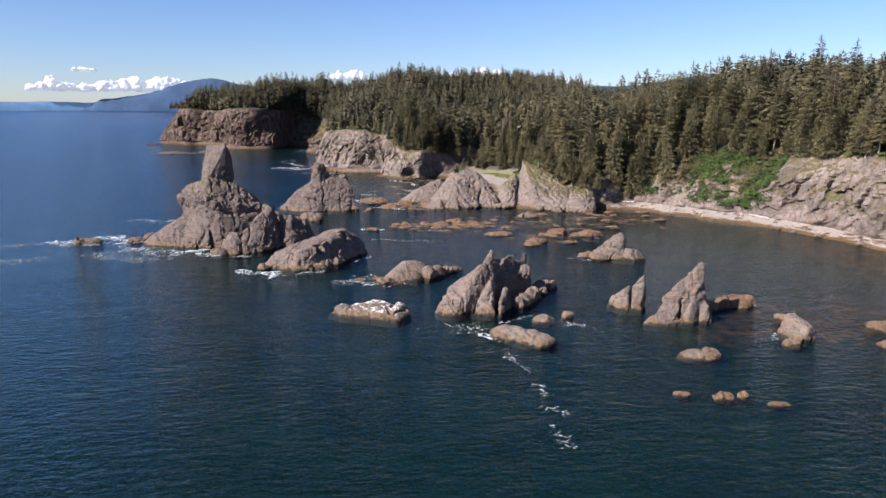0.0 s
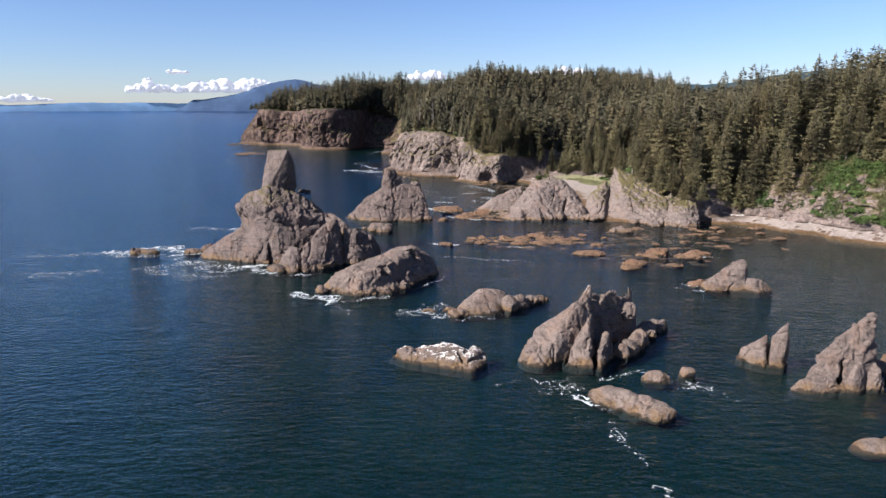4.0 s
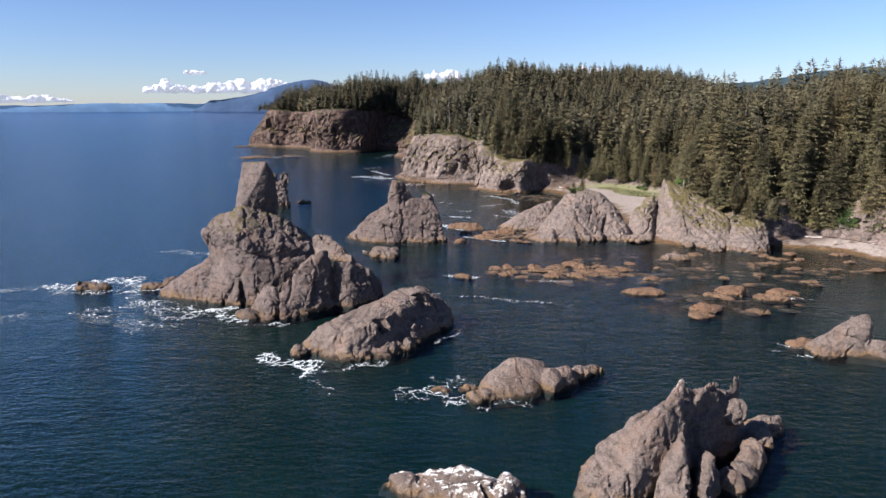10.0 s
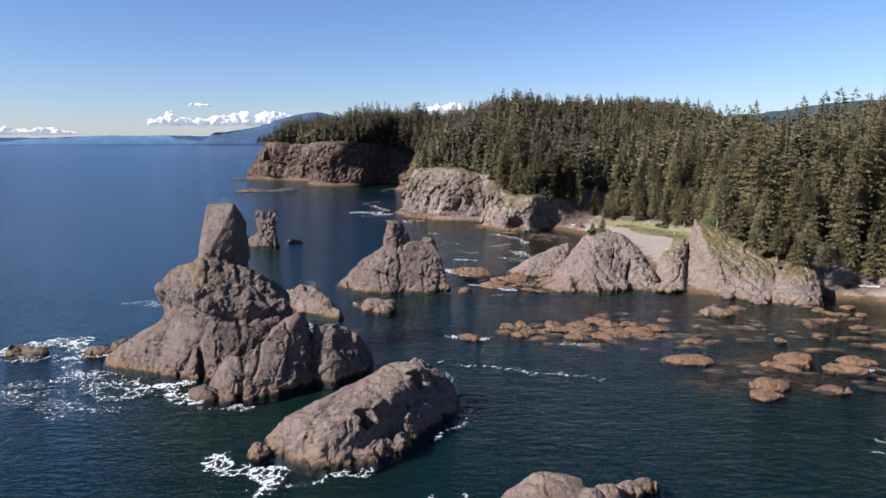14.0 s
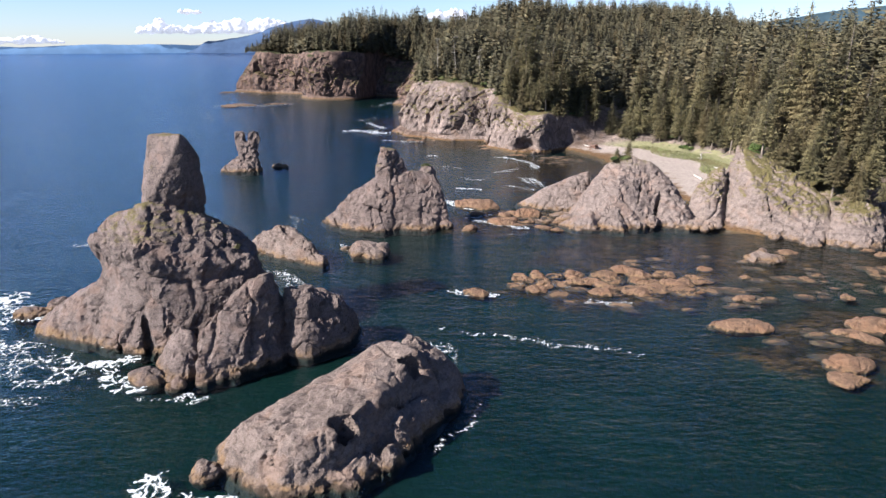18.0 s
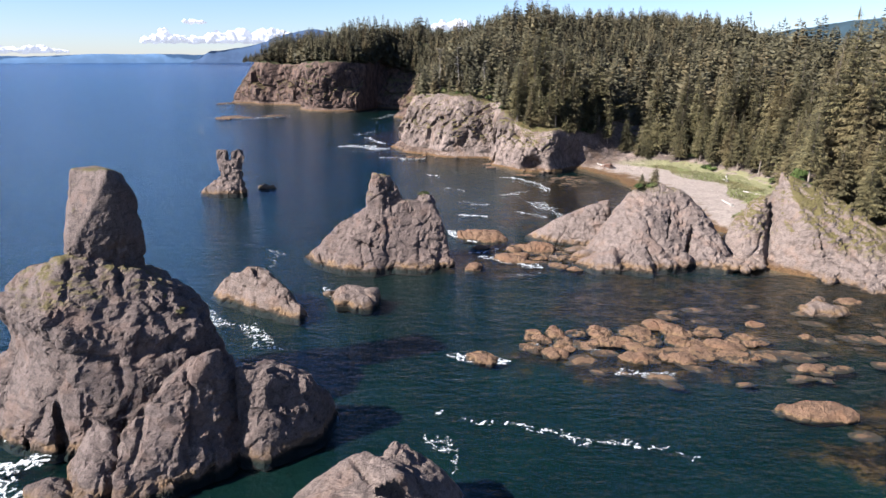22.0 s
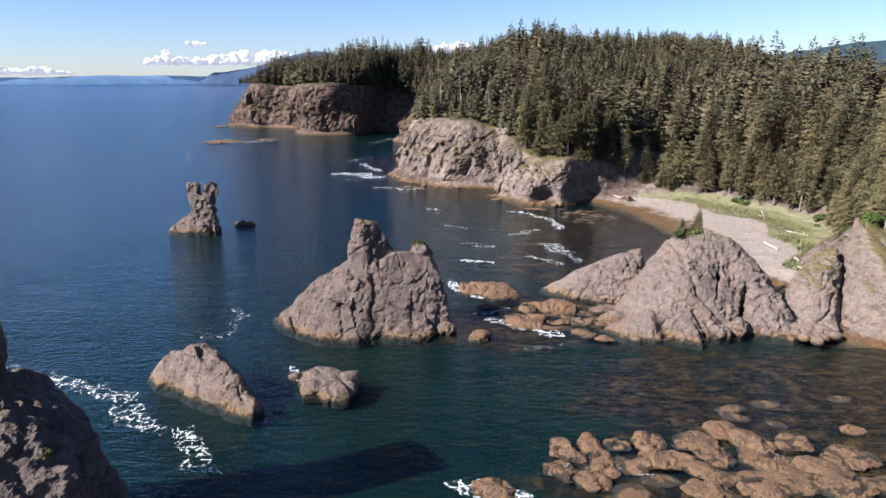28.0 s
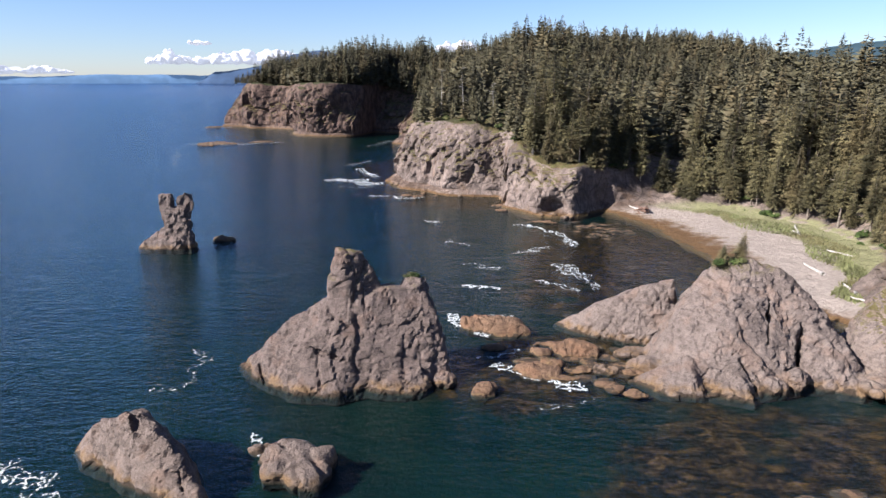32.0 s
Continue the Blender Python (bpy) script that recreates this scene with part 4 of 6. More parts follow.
rock("sea_rock", "leaning pointed sandstone rock split by a cleft", [
    hull([(54.2, 135), (55.6, 132.6), (57.2, 131.6), (58.6, 133), (59, 137), (56, 138)], [(54.9, 134.6, 2.6), (57.2, 133.6, 4.6), (58.6, 134, 5.4)], 0.3),
    hull([(57.6, 131.4), (60, 131), (62.2, 133), (62, 136.4), (58.4, 136)], [(58.6, 133, 5.2), (61.4, 132.2, 8.0), (61.6, 133.6, 6.6)], 0.25),
], ROCK, h=0.26, k=0.1, rough=0.7, cuts=[ell(58.2, 132.4, 3.4, 0.3, 2.4, 4.0, -25)])
rock("sea_rock", "sharp tilted sandstone horn above stepped ledges", [
    hull([(56.4, 121.6), (60, 120.2), (65.4, 121), (66, 124), (60, 125)], [(58.6, 122, 1.6), (63.6, 122.6, 3.0), (65.2, 123.4, 4.0)], 0.4),
    hull([(61.4, 122.2), (66.6, 121.4), (71, 123), (72, 127), (66, 128.5), (61.6, 126.4)], [(61.7, 124, 5.4), (63.6, 123.4, 5.2), (67, 124, 9.8), (69.8, 123.8, 12.6), (70.6, 124.2, 12.2), (71.2, 125, 8.4), (67.4, 126.4, 8)], 0.22),
    hull([(65.4, 120.8), (67.4, 120.6), (69.2, 122), (69, 124.4), (65.6, 123.6)], [(66.6, 121.8, 4.4), (68.2, 122.6, 5.2)], 0.4), ell(70.6, 123.0, 0, 1.8, 1.9, 4.4, 20),
    hull([(70, 123), (74.4, 126), (79.4, 130.2), (78, 132), (71, 128)], [(71.6, 125, 4.6), (75.6, 128.4, 2.4)], 0.3),
], ROCK, h=0.28, k=0.15, rough=0.75, cuts=[ell(64.8, 122.4, 3.2, 0.35, 2.6, 3.2, -30)])
rock("sea_rock", "pointed sandstone rock with a low ledge", [
    hull([(66.2, 181.4), (70, 179.2), (75.4, 178.2), (77, 180), (73, 184), (67.4, 184)], [(67.4, 181.2, 2.4), (71.6, 179.8, 5.0), (74.8, 179.4, 8.8), (75.6, 179.6, 8.0), (76.2, 180, 4)], 0.25),
    hull([(74.4, 178.6), (78, 176.6), (83, 178.8), (81, 181.4), (76, 182)], [(76.2, 179, 3.4), (78.6, 178.8, 3.2), (81.4, 179.6, 1.0)], 0.35), ell(69, 179.4, 0, 3, 1.6, 1.2),
], ROCK, h=0.28, k=0.15, rough=0.7)
rock("sea_rock", "humped oval tan rock standing in the water", [
    hull([(-51.4, 262), (-48, 258.2), (-41, 254.6), (-34.6, 250.8), (-31.4, 253), (-33, 257.4), (-41, 264), (-49, 267)], [(-48.6, 262, 3.8), (-44.2, 259.6, 6.4), (-42.2, 258.6, 6.9), (-40.4, 257.8, 5.6), (-37.8, 256.4, 6.0), (-34, 254.2, 4.0), (-42, 262, 6)], 0.7),
    hull([(-35.8, 251.2), (-31, 249), (-29.8, 251.6), (-32, 254.6)], [(-33.4, 251.8, 2.4), (-31, 251.4, 2.3)], 0.6),
], ROCK, h=0.32, k=0.25, rough=0.7, cuts=[ell(-40.6, 257.4, 6.0, 0.5, 3.4, 1.2, 30), ell(-33.2, 252.0, 2.6, 0.3, 2.4, 1.4, 30)])
rock("sea_rock", "small lumpy tan rock awash at the edges", [
    ell(-23, 259.8, -0.2, 4.6, 3.2, 3.2, -20), ell(-20.6, 256.4, -0.2, 2.8, 2.2, 2.5, -20), ell(-27, 262.6, 0, 2.6, 1.4, 0.9), ell(-19.4, 259.4, 0, 2.0, 1.7, 2.5), ell(-24.2, 257.4, 0, 2.2, 2.0, 2.4), ell(-18.6, 257.4, 0, 1.4, 1.3, 1.6), ell(-25.2, 260.8, 0, 2.0, 1.8, 2.4),
], ROCK, h=0.28, k=0.1, rough=0.6)
rock("beach_rock", "broad pale rock dome by the beach with a cleft arm", [
    hull([(27.4, 291), (33, 282), (40, 279.6), (46, 282.2), (52, 286), (56, 292), (54, 305), (40, 308), (30, 300)],
         [(31.6, 292, 5.6), (36.8, 298, 10.2), (40, 300.6, 14.2), (43, 298.6, 14.6), (47, 298.4, 15.4), (50.6, 298.6, 15.2), (41, 291, 10.8), (42, 285.4, 4.6), (50.6, 291.4, 8.4), (48, 303, 14)], 0.5),
    hull([(46, 286), (51.4, 284.8), (57.6, 280.4), (61, 284), (63, 292), (58, 301), (48, 304)], [(50.8, 298.4, 15.4), (54.4, 298, 12.8), (57.8, 295.4, 8.6), (59, 288, 4.4), (53.6, 289.4, 6.6)], 0.4),
    hull([(15.4, 309), (18.4, 304.4), (21.4, 301.8), (28, 299), (33, 299), (38, 304), (30, 313), (20, 312)], [(18.4, 307.4, 2.2), (25, 303.6, 6.8), (30.4, 304, 9.8), (35.6, 302.6, 11.4), (30, 308, 8)], 0.45),
    hull([(23.4, 284.4), (29, 279.4), (33.6, 278.8), (36, 283), (30, 288)], [(28.6, 283, 2.2), (32.6, 282.6, 3.2), (33.4, 286, 4)], 0.6), hull([(34, 279.6), (40.2, 277.8), (42, 281), (38, 285)], [(37.4, 281, 2.0), (39.4, 281.4, 3.0)], 0.5),
    ell(45.4, 282.4, 0, 2.1, 1.8, 2.5), ell(48.8, 283.6, 0, 2.2, 1.8, 3.2), ell(52, 285.2, 0, 1.9, 1.6, 2.2), ell(21, 288, 0, 3, 2, 0.9), ell(28, 290, 0, 4, 3, 1.6, 30), ell(26.5, 295, 0, 3.6, 2, 1.0, 20),
    ell(46, 299.4, 14.2, 3.0, 2.4, 2.2),
], ROCK_SHORE, h=0.36, k=0.3, rough=0.75, category="shore rock", cuts=[hull([(22, 299.8), (34, 293.6), (34.6, 295.4), (23, 301.2)], [(26, 299.6, 3.0), (35.4, 296.6, 8.2)], 0.2), ell(51.2, 287.6, 5, 0.6, 4.4, 7, -24), ell(41.6, 281.8, 2.5, 0.4, 3.4, 4, 14), ell(47, 290, 8, 0.3, 6, 5, -20)])

bluff = rock("shore_bluff", "bare pale bluff rising to a ridge with dry grass behind", [
    hull([(69, 284), (73, 278.4), (78, 274), (84, 267.6), (88, 268.6), (95, 276), (96, 290), (82, 304), (70, 300)],
         [(70.4, 286, 8.0), (72.4, 292.6, 20.4), (72.6, 281.6, 12.0), (77, 279, 10.6), (83.4, 275.4, 8.6), (79, 292, 16.6), (89, 277, 9.4), (86, 290, 14.6)], 0.5),
    ell(82, 267.6, 0, 2.2, 1.8, 2.2), ell(76.5, 273.4, 0, 2.6, 1.6, 1.8, 30),
], ROCK_BLUFF, h=0.42, k=0.3, rough=0.9, category="shore rock", cuts=[ell(85.4, 267.6, 3.0, 0.6, 3.0, 4.6, -20), ell(75.4, 279, 6, 0.4, 4, 5, 20)])
for lobe in (hull([(59, 289), (63, 284.6), (67, 284), (71, 288), (72, 297), (63, 300)], [(61.6, 290, 8.4), (65, 287.4, 10.4), (69.6, 291, 15.0), (68, 296, 13.6)], 0.4),
             hull([(86, 267.4), (93, 263.8), (99, 266), (102, 274), (92, 282)], [(88.6, 270.6, 7.6), (94.4, 268.4, 7.4), (99, 272, 8.6), (94, 278, 9.6)], 0.4)):
    me, at = rock_mesh("buttress", [lobe], ROCK_BLUFF, 0.42, 0.3, 0.9)
    buttress = new("buttress", me)
    buttress.parent = bluff
    buttress.location = Vector(at) - bluff.location

# low rocks and reefs: two ends, width, height
LOW_ROCKS = [
    (24, 120, 35, 113, 7, 2.4, "low brown weed-grown rock awash in foam", 0), (34, 127, 39.5, 126, 3.6, 1.9, "small smooth brown rock in the water", 0),
    (41, 128, 43.5, 127, 2.4, 1.9, "small round brown rock in the water", 0), (78, 132, 88, 133, 5, 2.9, "blocky ochre rock beside a sharp horn", 1),
    (55, 104, 63.5, 104, 4, 1.3, "flat smooth tan rock standing alone", 0), (52.5, 87, 56, 87, 2.4, 1.1, "small brown reef rock just above water", 1),
    (57, 87, 59, 87, 1.8, 0.9, "small brown reef rock just above water", 1), (47, 89, 50, 89, 1.4, 0.6, "small brown reef rock just above water", 1),
    (60, 84, 63, 83.4, 1.4, 0.35, "small brown reef rock just above water", 1),
]
LOW_ROCKS += [
    (81, 113, 87, 110, 6.5, 4.6, "tan boulder with a flat tilted top", 0), (78, 107, 81.5, 107, 2.6, 1.1, "small rounded tan boulder", 0),
    (102, 115, 109, 111, 5, 2.2, "rounded tan rock near the shore", 1), (96, 105, 101, 104, 3, 0.7, "flat ochre rock just above water", 1), (86, 122, 90, 121, 2.5, 1.1, "small rock in foam", 0),
    (-77, 371, -70, 371, 4.5, 1.7, "small black wet rock in the sea", 2), (-97, 223, -88, 221, 4.5, 1.9, "dark wave-washed rock in white foam", 2),
    (-4, 308, 11, 304, 8, 2.6, "flat brown rock ringed with foam", 1), (13, 296, 22, 294.5, 6, 2.2, "flat brown rock in shallow water", 1), (-1, 280, 3.2, 280, 4, 1.8, "small brown rock in shallow water", 1),
]
LOW_ROCKS += [
    (6, 288, 14, 287, 5, 1.2, "flat brown rock washed by a wave", 1), (9, 295, 13, 294, 3, 1.1, "small flat brown rock", 1), (41, 220, 51.5, 220, 5, 1.3, "flat smooth ochre rock in calm water", 1),
    (52.5, 206, 60, 206.5, 5, 1.8, "smooth ochre rock in calm water", 1), (51, 202, 57, 202.5, 4, 0.5, "flat brown rock just awash", 1), (61, 219, 66, 214, 4, 1.0, "flat tan rock slab", 1),
    (64, 221, 71, 218, 5, 2.6, "tan rock with a flat top", 1), (62, 258, 70, 255, 6, 1.9, "pale boulder on the weedy flat", 0), (66, 260, 69, 260.5, 2.2, 1.4, "small pale boulder on the weedy flat", 0),
    (64, 185, 71, 184, 4, 1.4, "brown rock ringed with foam", 1), (-1, 235, 5, 234, 4, 0.7, "brown reef rock under breaking foam", 1), (71, 216, 80, 214, 5, 1.2, "flat brown rock slab", 1),
]
LOW_ROCKS += [
    (76, 221, 84, 218, 5, 1.6, "flat brown rock slab", 1), (66, 204, 70, 204, 2.5, 0.6, "small brown rock awash", 1), (-203, 661, -170, 655, 14, 1.6, "long black reef with breaking surf", 2), (-168, 668, -148, 674, 8, 1.3, "black reef with breaking surf", 2),
    (-260, 813, -244, 826, 8, 1.6, "dark reef off the headland", 2), (-200, 655, -185, 640, 8, 1.2, "dark reef off the headland", 2),
]
for n, (x0, y0, x1, y1, w, hgt, label, kind) in enumerate(LOW_ROCKS):
    boulder(x0, y0, x1, y1, w, hgt, 100 + n, label, (BOULDER, REEF, ROCK_DARK)[kind], h=0.3 if w < 9 else 0.8)

# two clusters of rounded reef rocks
rr = random.Random(5)
for cx, cy, rx, ry, count in ((14.0, 241, 6.0, 5, 9), (34, 241.5, 13.5, 8.5, 15)):
    for n in range(count):
        a, q = rr.uniform(0, 6.28), math.sqrt((n + 0.5) / count)
        x, y = cx + rx * q * math.cos(2.4 * n + 0.4), cy + ry * q * math.sin(2.4 * n + 0.4)
        l, yaw = rr.uniform(1.4, 2.6) * (1 if count < 10 else 1.5), rr.uniform(-0.6, 0.3)
        boulder(x - l * math.cos(yaw), y - l * math.sin(yaw), x + l * math.cos(yaw), y + l * math.sin(yaw), rr.uniform(2.4, 3.8) * (1 if count < 10 else 1.35), rr.choice((0.3, 0.45, 0.6, 0.85)), 300 + n,
                "rounded ochre reef rock among others", REEF, 0.36, "reef_rock", "reef rocks", 0.6, "reef")
# scattered ledges on the weedy flats along the shore
for n in range(46):
    if n < 24:
        x, y = rr.uniform(50, 118), rr.uniform(226, 268)
        if y > 279 - 0.12 * x - 3:
            y -= 8
    elif n < 36:
        x, y = rr.uniform(2, 26), rr.uniform(276, 300)
    else:
        x, y = rr.uniform(-30, 30), rr.uniform(425, 445) + 0
        y = 442 - 0.75 * x + rr.uniform(-16, -2) if x < 12 else 404 + rr.uniform(-10, 0)
    l = rr.uniform(1.0, 3.6)
    boulder(x - l, y, x + l, y + rr.uniform(-1, 1), rr.uniform(1.4, 3.2), rr.uniform(0.25, 0.9), 500 + n, "low brown weed-covered ledge in the shallows", REEF, 0.4, "reef_rock", "shallow ledges", 0.5, "reef")


# ---- loose stones at the notch and along the cliff foot ----
def stone(seed):
    r = random.Random(seed)
    bm = bmesh.new()
    bmesh.ops.create_icosphere(bm, subdivisions=2, radius=1.0)
    for v in bm.verts:
        k = 1 + 0.22 * noise.noise(v.co * 1.6 + Vector((seed, 0, 0))) + 0.12 * noise.noise(v.co * 4 + Vector((0, seed, 0)))
        v.co = Vector((v.co.x * 1.2, v.co.y * 0.9, v.co.z * 0.75)) * k
    me = bpy.data.meshes.new("boulder")
    bm.to_mesh(me)
    bm.free()
    me.materials.append(BOULDER)
    return me


STONES = [stone(s) for s in (3, 8, 15, 21)]


def put_stone(x, y, z, size, n):
    ob = new("boulder", STONES[n % 4])
    ob.matrix_world = pose(x, y, z, rr.uniform(-20, 20), rr.uniform(-20, 20), rr.uniform(0, 360)) @ Matrix.Scale(size, 4)
    return tagged(ob, "rounded grey boulder lying at the foot of the cliff", "boulder", "boulders at the cliff foot")


REEF_STONES = []
for me in STONES:
    me = me.copy()
    me.name = "reef_rock"
    me.materials[0] = REEF
    REEF_STONES.append(me)
# many low rocks just breaking the surface over the shoals
for n in range(190):
    cx, cy, rx, ry = ((70, 246, 42, 15), (36, 236, 22, 10), (24, 290, 16, 9), (66, 212, 18, 9), (40, 392, 9, 14), (88, 240, 26, 14))[n % 6]
    a, q = rr.uniform(0, 6.283), math.sqrt(rr.random())
    x, y = cx + rx * q * math.cos(a), cy + ry * q * math.sin(a)
    l = rr.uniform(0.6, 1.9)
    ob = new("reef_rock", REEF_STONES[n % 4])
    ob.matrix_world = pose(x, y, -0.16 * l, 0, 0, rr.uniform(-35, 25)) @ Matrix.Diagonal((l * 1.3, l * 0.9, l * rr.uniform(0.22, 0.4), 1))
    tagged(ob, "small ochre rock just breaking the surface of the shoal", "reef", "shoal rocks")
for n in range(70):
    t = rr.random()
    put_stone(61 + 7 * t + rr.uniform(-3, 3), 280 + 16 * t + rr.uniform(-3, 3), 0.5 + 1.6 * t, rr.uniform(0.5, 1.6), n)
for n in range(120):
    c = COLUMNS[rr.randrange(len(COLUMNS))]
    if c[3] > 12 and 150 < c[1] < 480 and c[0] < 172:
        put_stone(c[0] + rr.uniform(-3, 2) * c[6], c[1] + rr.uniform(-3, 2) * c[7], rr.uniform(-0.2, 0.5), rr.uniform(0.5, 1.5), n)


# ---- trees ----
def conifer(seed, height, radius, whorls, per, rich, low=0.1, gaps=0.1):
    """Crown of feathered boughs: arrays of vertices and triangles."""
    r = random.Random(seed)
    verts, faces = [], []
    lean = (r.uniform(-0.04, 0.04), r.uniform(-0.04, 0.04))
    fat = [r.uniform(0.75, 1.15) for _ in range(8)]
    for i in range(whorls):
        t = low + (1 - low) * (i + r.random() * 0.8) / whorls
        if r.random() < gaps:
            continue
        shape = min(1.0, (1 - t) ** 0.7 + 0.05) * (0.6 + 0.4 * min(1, (t - low) / 0.15 + 0.3)) * r.uniform(0.82, 1.1)
        turn0 = r.uniform(0, 6.28)
        count = max(4, round(per * (0.55 + 0.45 * (1 - t))))
        for j in range(count):
            a = turn0 + 6.283 * (j + r.uniform(-0.3, 0.3)) / count
            long = max(0.012 * height, radius * shape * r.uniform(0.55, 1.12) * fat[int(a * 1.273) % 8])
            drop = long * r.uniform(0.0, 0.42) - 0.3 * long * t
            ca, sa = math.cos(a), math.sin(a)
            z = height * t + r.uniform(-0.012, 0.012) * height

            def pt(s, side, fall):
                return (long * s * ca - side * sa + lean[0] * z, long * s * sa + side * ca + lean[1] * z, z - drop * s ** 1.5 + 0.12 * drop * s ** 4 - fall)
            k = len(verts)
            if rich:
                w = long * r.uniform(0.26, 0.42)
                for n in range(7):
                    s = 0.16 + 0.125 * n + r.uniform(-0.03, 0.03)
                    g = w * (1.15 - 0.8 * s)
                    for d in (1, -1):
                        m = len(verts)
                        sag = 0.13 * long * r.uniform(0.0, 1.3)
                        verts += [pt(s - 0.05, 0, 0), pt(s + 0.05, 0, 0.02), pt(s + 0.12 + r.uniform(-0.05, 0.08), d * g * r.uniform(0.6, 1.25), sag)]
                        faces.append((m, m + 1, m + 2))
                m = len(verts)
                verts += [pt(0.7, 0.09 * w, 0.03), pt(0.7, -0.09 * w, 0.03), pt(1.06, 0, -0.02 * long), pt(0.15, 0, 0), pt(0.6, 0, 0.02), pt(0.36, 0, 0.17 * long)]
                faces += [(m, m + 1, m + 2), (m + 3, m + 4, m + 5)]
            else:
                w = long * r.uniform(0.12, 0.24)
                f1, f2 = 0.26 * long * r.uniform(0.0, 1.5), 0.26 * long * r.uniform(0.0, 1.5)
                verts += [pt(0.1, 0, 0), pt(0.62, w, f1), pt(1.05, 0.05 * w, 0), pt(0.45, -w, f2)]
                faces += [(k, k + 2, k + 1), (k, k + 3, k + 2)]
    k = len(verts)
    s = 0.007 * height
    tx, ty = lean[0] * height, lean[1] * height
    verts += [(tx, ty, height * 1.02), (tx + s, ty, height * 0.93), (tx - 0.5 * s, ty + s, height * 0.93), (tx - 0.5 * s, ty - s, height * 0.93)]
    faces += [(k, k + 1, k + 2), (k, k + 2, k + 3), (k, k + 3, k + 1)]
    return np.array(verts), np.array(faces)


def trunk_arrays(height, radius, sides=6):
    verts, faces = [], []
    for k, (t, q) in enumerate(((-0.03, 1.25), (0.04, 1.0), (0.5, 0.62), (0.98, 0.06))):
        for i in range(sides):
            a = 6.283 * i / sides
            verts.append((radius * q * math.cos(a), radius * q * math.sin(a), height * t))
    for k in range(3):
        for i in range(sides):
            a, b = k * sides + i, k * sides + (i + 1) % sides
            faces.append((a, b, b + sides, a + sides))
    return np.array(verts), faces


NEAR_TREES = []
for s in range(9):
    h, rad = (27, 30, 24, 32, 28, 22, 26, 31, 18)[s], (5.4, 5.0, 5.2, 5.6, 4.8, 4.8, 5.8, 5.0, 4.6)[s]
    v, f = conifer(40 + s, h, rad * 1.35, 50, 11, True, (0.1, 0.22, 0.08, 0.25, 0.15, 0.05, 0.18, 0.3, 0.04)[s], 0.06)
    crown = mesh_from("crown", v, f, SPRUCE, False)
    tv, tf = trunk_arrays(h, 0.42)
    NEAR_TREES.append((crown, mesh_from("trunk", tv, tf, BARK), h))
FAR_TREES = [conifer(80 + s, 1.0, 0.20 + 0.022 * (s % 4), 36, 8, False, 0.12 + 0.04 * (s % 3), 0.05) for s in range(8)]


def column_ground(c, u):
    """A point of the forest floor u metres inland on column c."""
    z = profile(np.array([u]), c[None])[0]
    return c[0] + u * c[6], c[1] + u * c[7], z


def spread_trees():
    """Places for trees over the slopes, a few metres apart, wider apart inland where only the tops show."""
    rng = np.random.default_rng(11)
    n = 34000
    c = COLUMNS[rng.integers(0, len(COLUMNS), n)]
    v = 330 * rng.random(n) ** 1.9
    edge = c[:, 2] + c[:, 4] + np.where(c[:, 3] > 10, 1.0, 2.0)
    edge = edge + np.where((c[:, 1] > 225) & (c[:, 1] < 262) & (c[:, 0] > 124), 3, 0)
    gully = (c[:, 1] > 205) & (c[:, 1] < 276) & (c[:, 0] > 104) & (c[:, 0] < 128)
    edge = np.where(gully & (rng.random(n) < 0.35), c[:, 2] + 3.0, edge)
    u = edge + v
    z = profile(u, c)
    x, y = c[:, 0] + u * c[:, 6], c[:, 1] + u * c[:, 7]
    taken, places = {}, []
    for i in range(n):
        if not -60 < y[i] < 1150 or c[i, 1] > 1000:
            continue
        px, py, depth = float(x[i]), float(y[i]), float(v[i])
        gap = 7.6 if depth < 40 else 9.0 if depth < 110 else 10.0
        if py > 520:
            gap = 5.4 if depth < 50 else 8.0
        kx, ky = int(px // gap), int(py // gap)
        if any(math.dist(taken.get((kx + a, ky + b), (9e9, 0)), (px, py)) < gap * 0.85 for a in (-1, 0, 1) for b in (-1, 0, 1)):
            continue
        taken[(kx, ky)] = (px, py)
        places.append((px, py, float(z[i]), depth))
    for _ in range(900):
        px, py = float(rng.uniform(90, 370)), float(rng.uniform(800, 1060))
        kx, ky = int(px // 9), int(py // 9)
        if (kx, ky, 1) not in taken:
            taken[(kx, ky, 1)] = (px, py)
            places.append((px, py, 46 + float(hills(np.array([px, py]))), 150.0))
    return places


TREES = spread_trees()
near = [p for p in TREES if p[3] < 34 and 190 < p[1] < 440 and p[0] < 190]
near.sort(key=lambda p: p[3])
near = near[:290]
chosen = set(near)
rt = random.Random(23)
for n, (x, y, z, v) in enumerate(near):
    crown, trunk, h = NEAR_TREES[n % 9]
    small = 0.62 + 0.5 * min(1, v / 16) if rt.random() < 0.8 else 0.42
    size = small * rt.uniform(0.8, 1.12)
    ob = new("spruce_tree")
    ob.matrix_world = pose(x, y, z - 0.8, rt.uniform(-2.5, 2.5), rt.uniform(-2.5, 2.5), rt.uniform(0, 360)) @ Matrix.Diagonal((size * rt.uniform(1.1, 1.35), size * rt.uniform(1.1, 1.35), size * rt.uniform(1.05, 1.3), 1))
    tagged(ob, "dark green spruce with drooping boughs on the slope", "conifer", "shore trees")
    for name, me in (("trunk", trunk), ("crown", crown)):
        part = new(name, me)
        part.parent = ob


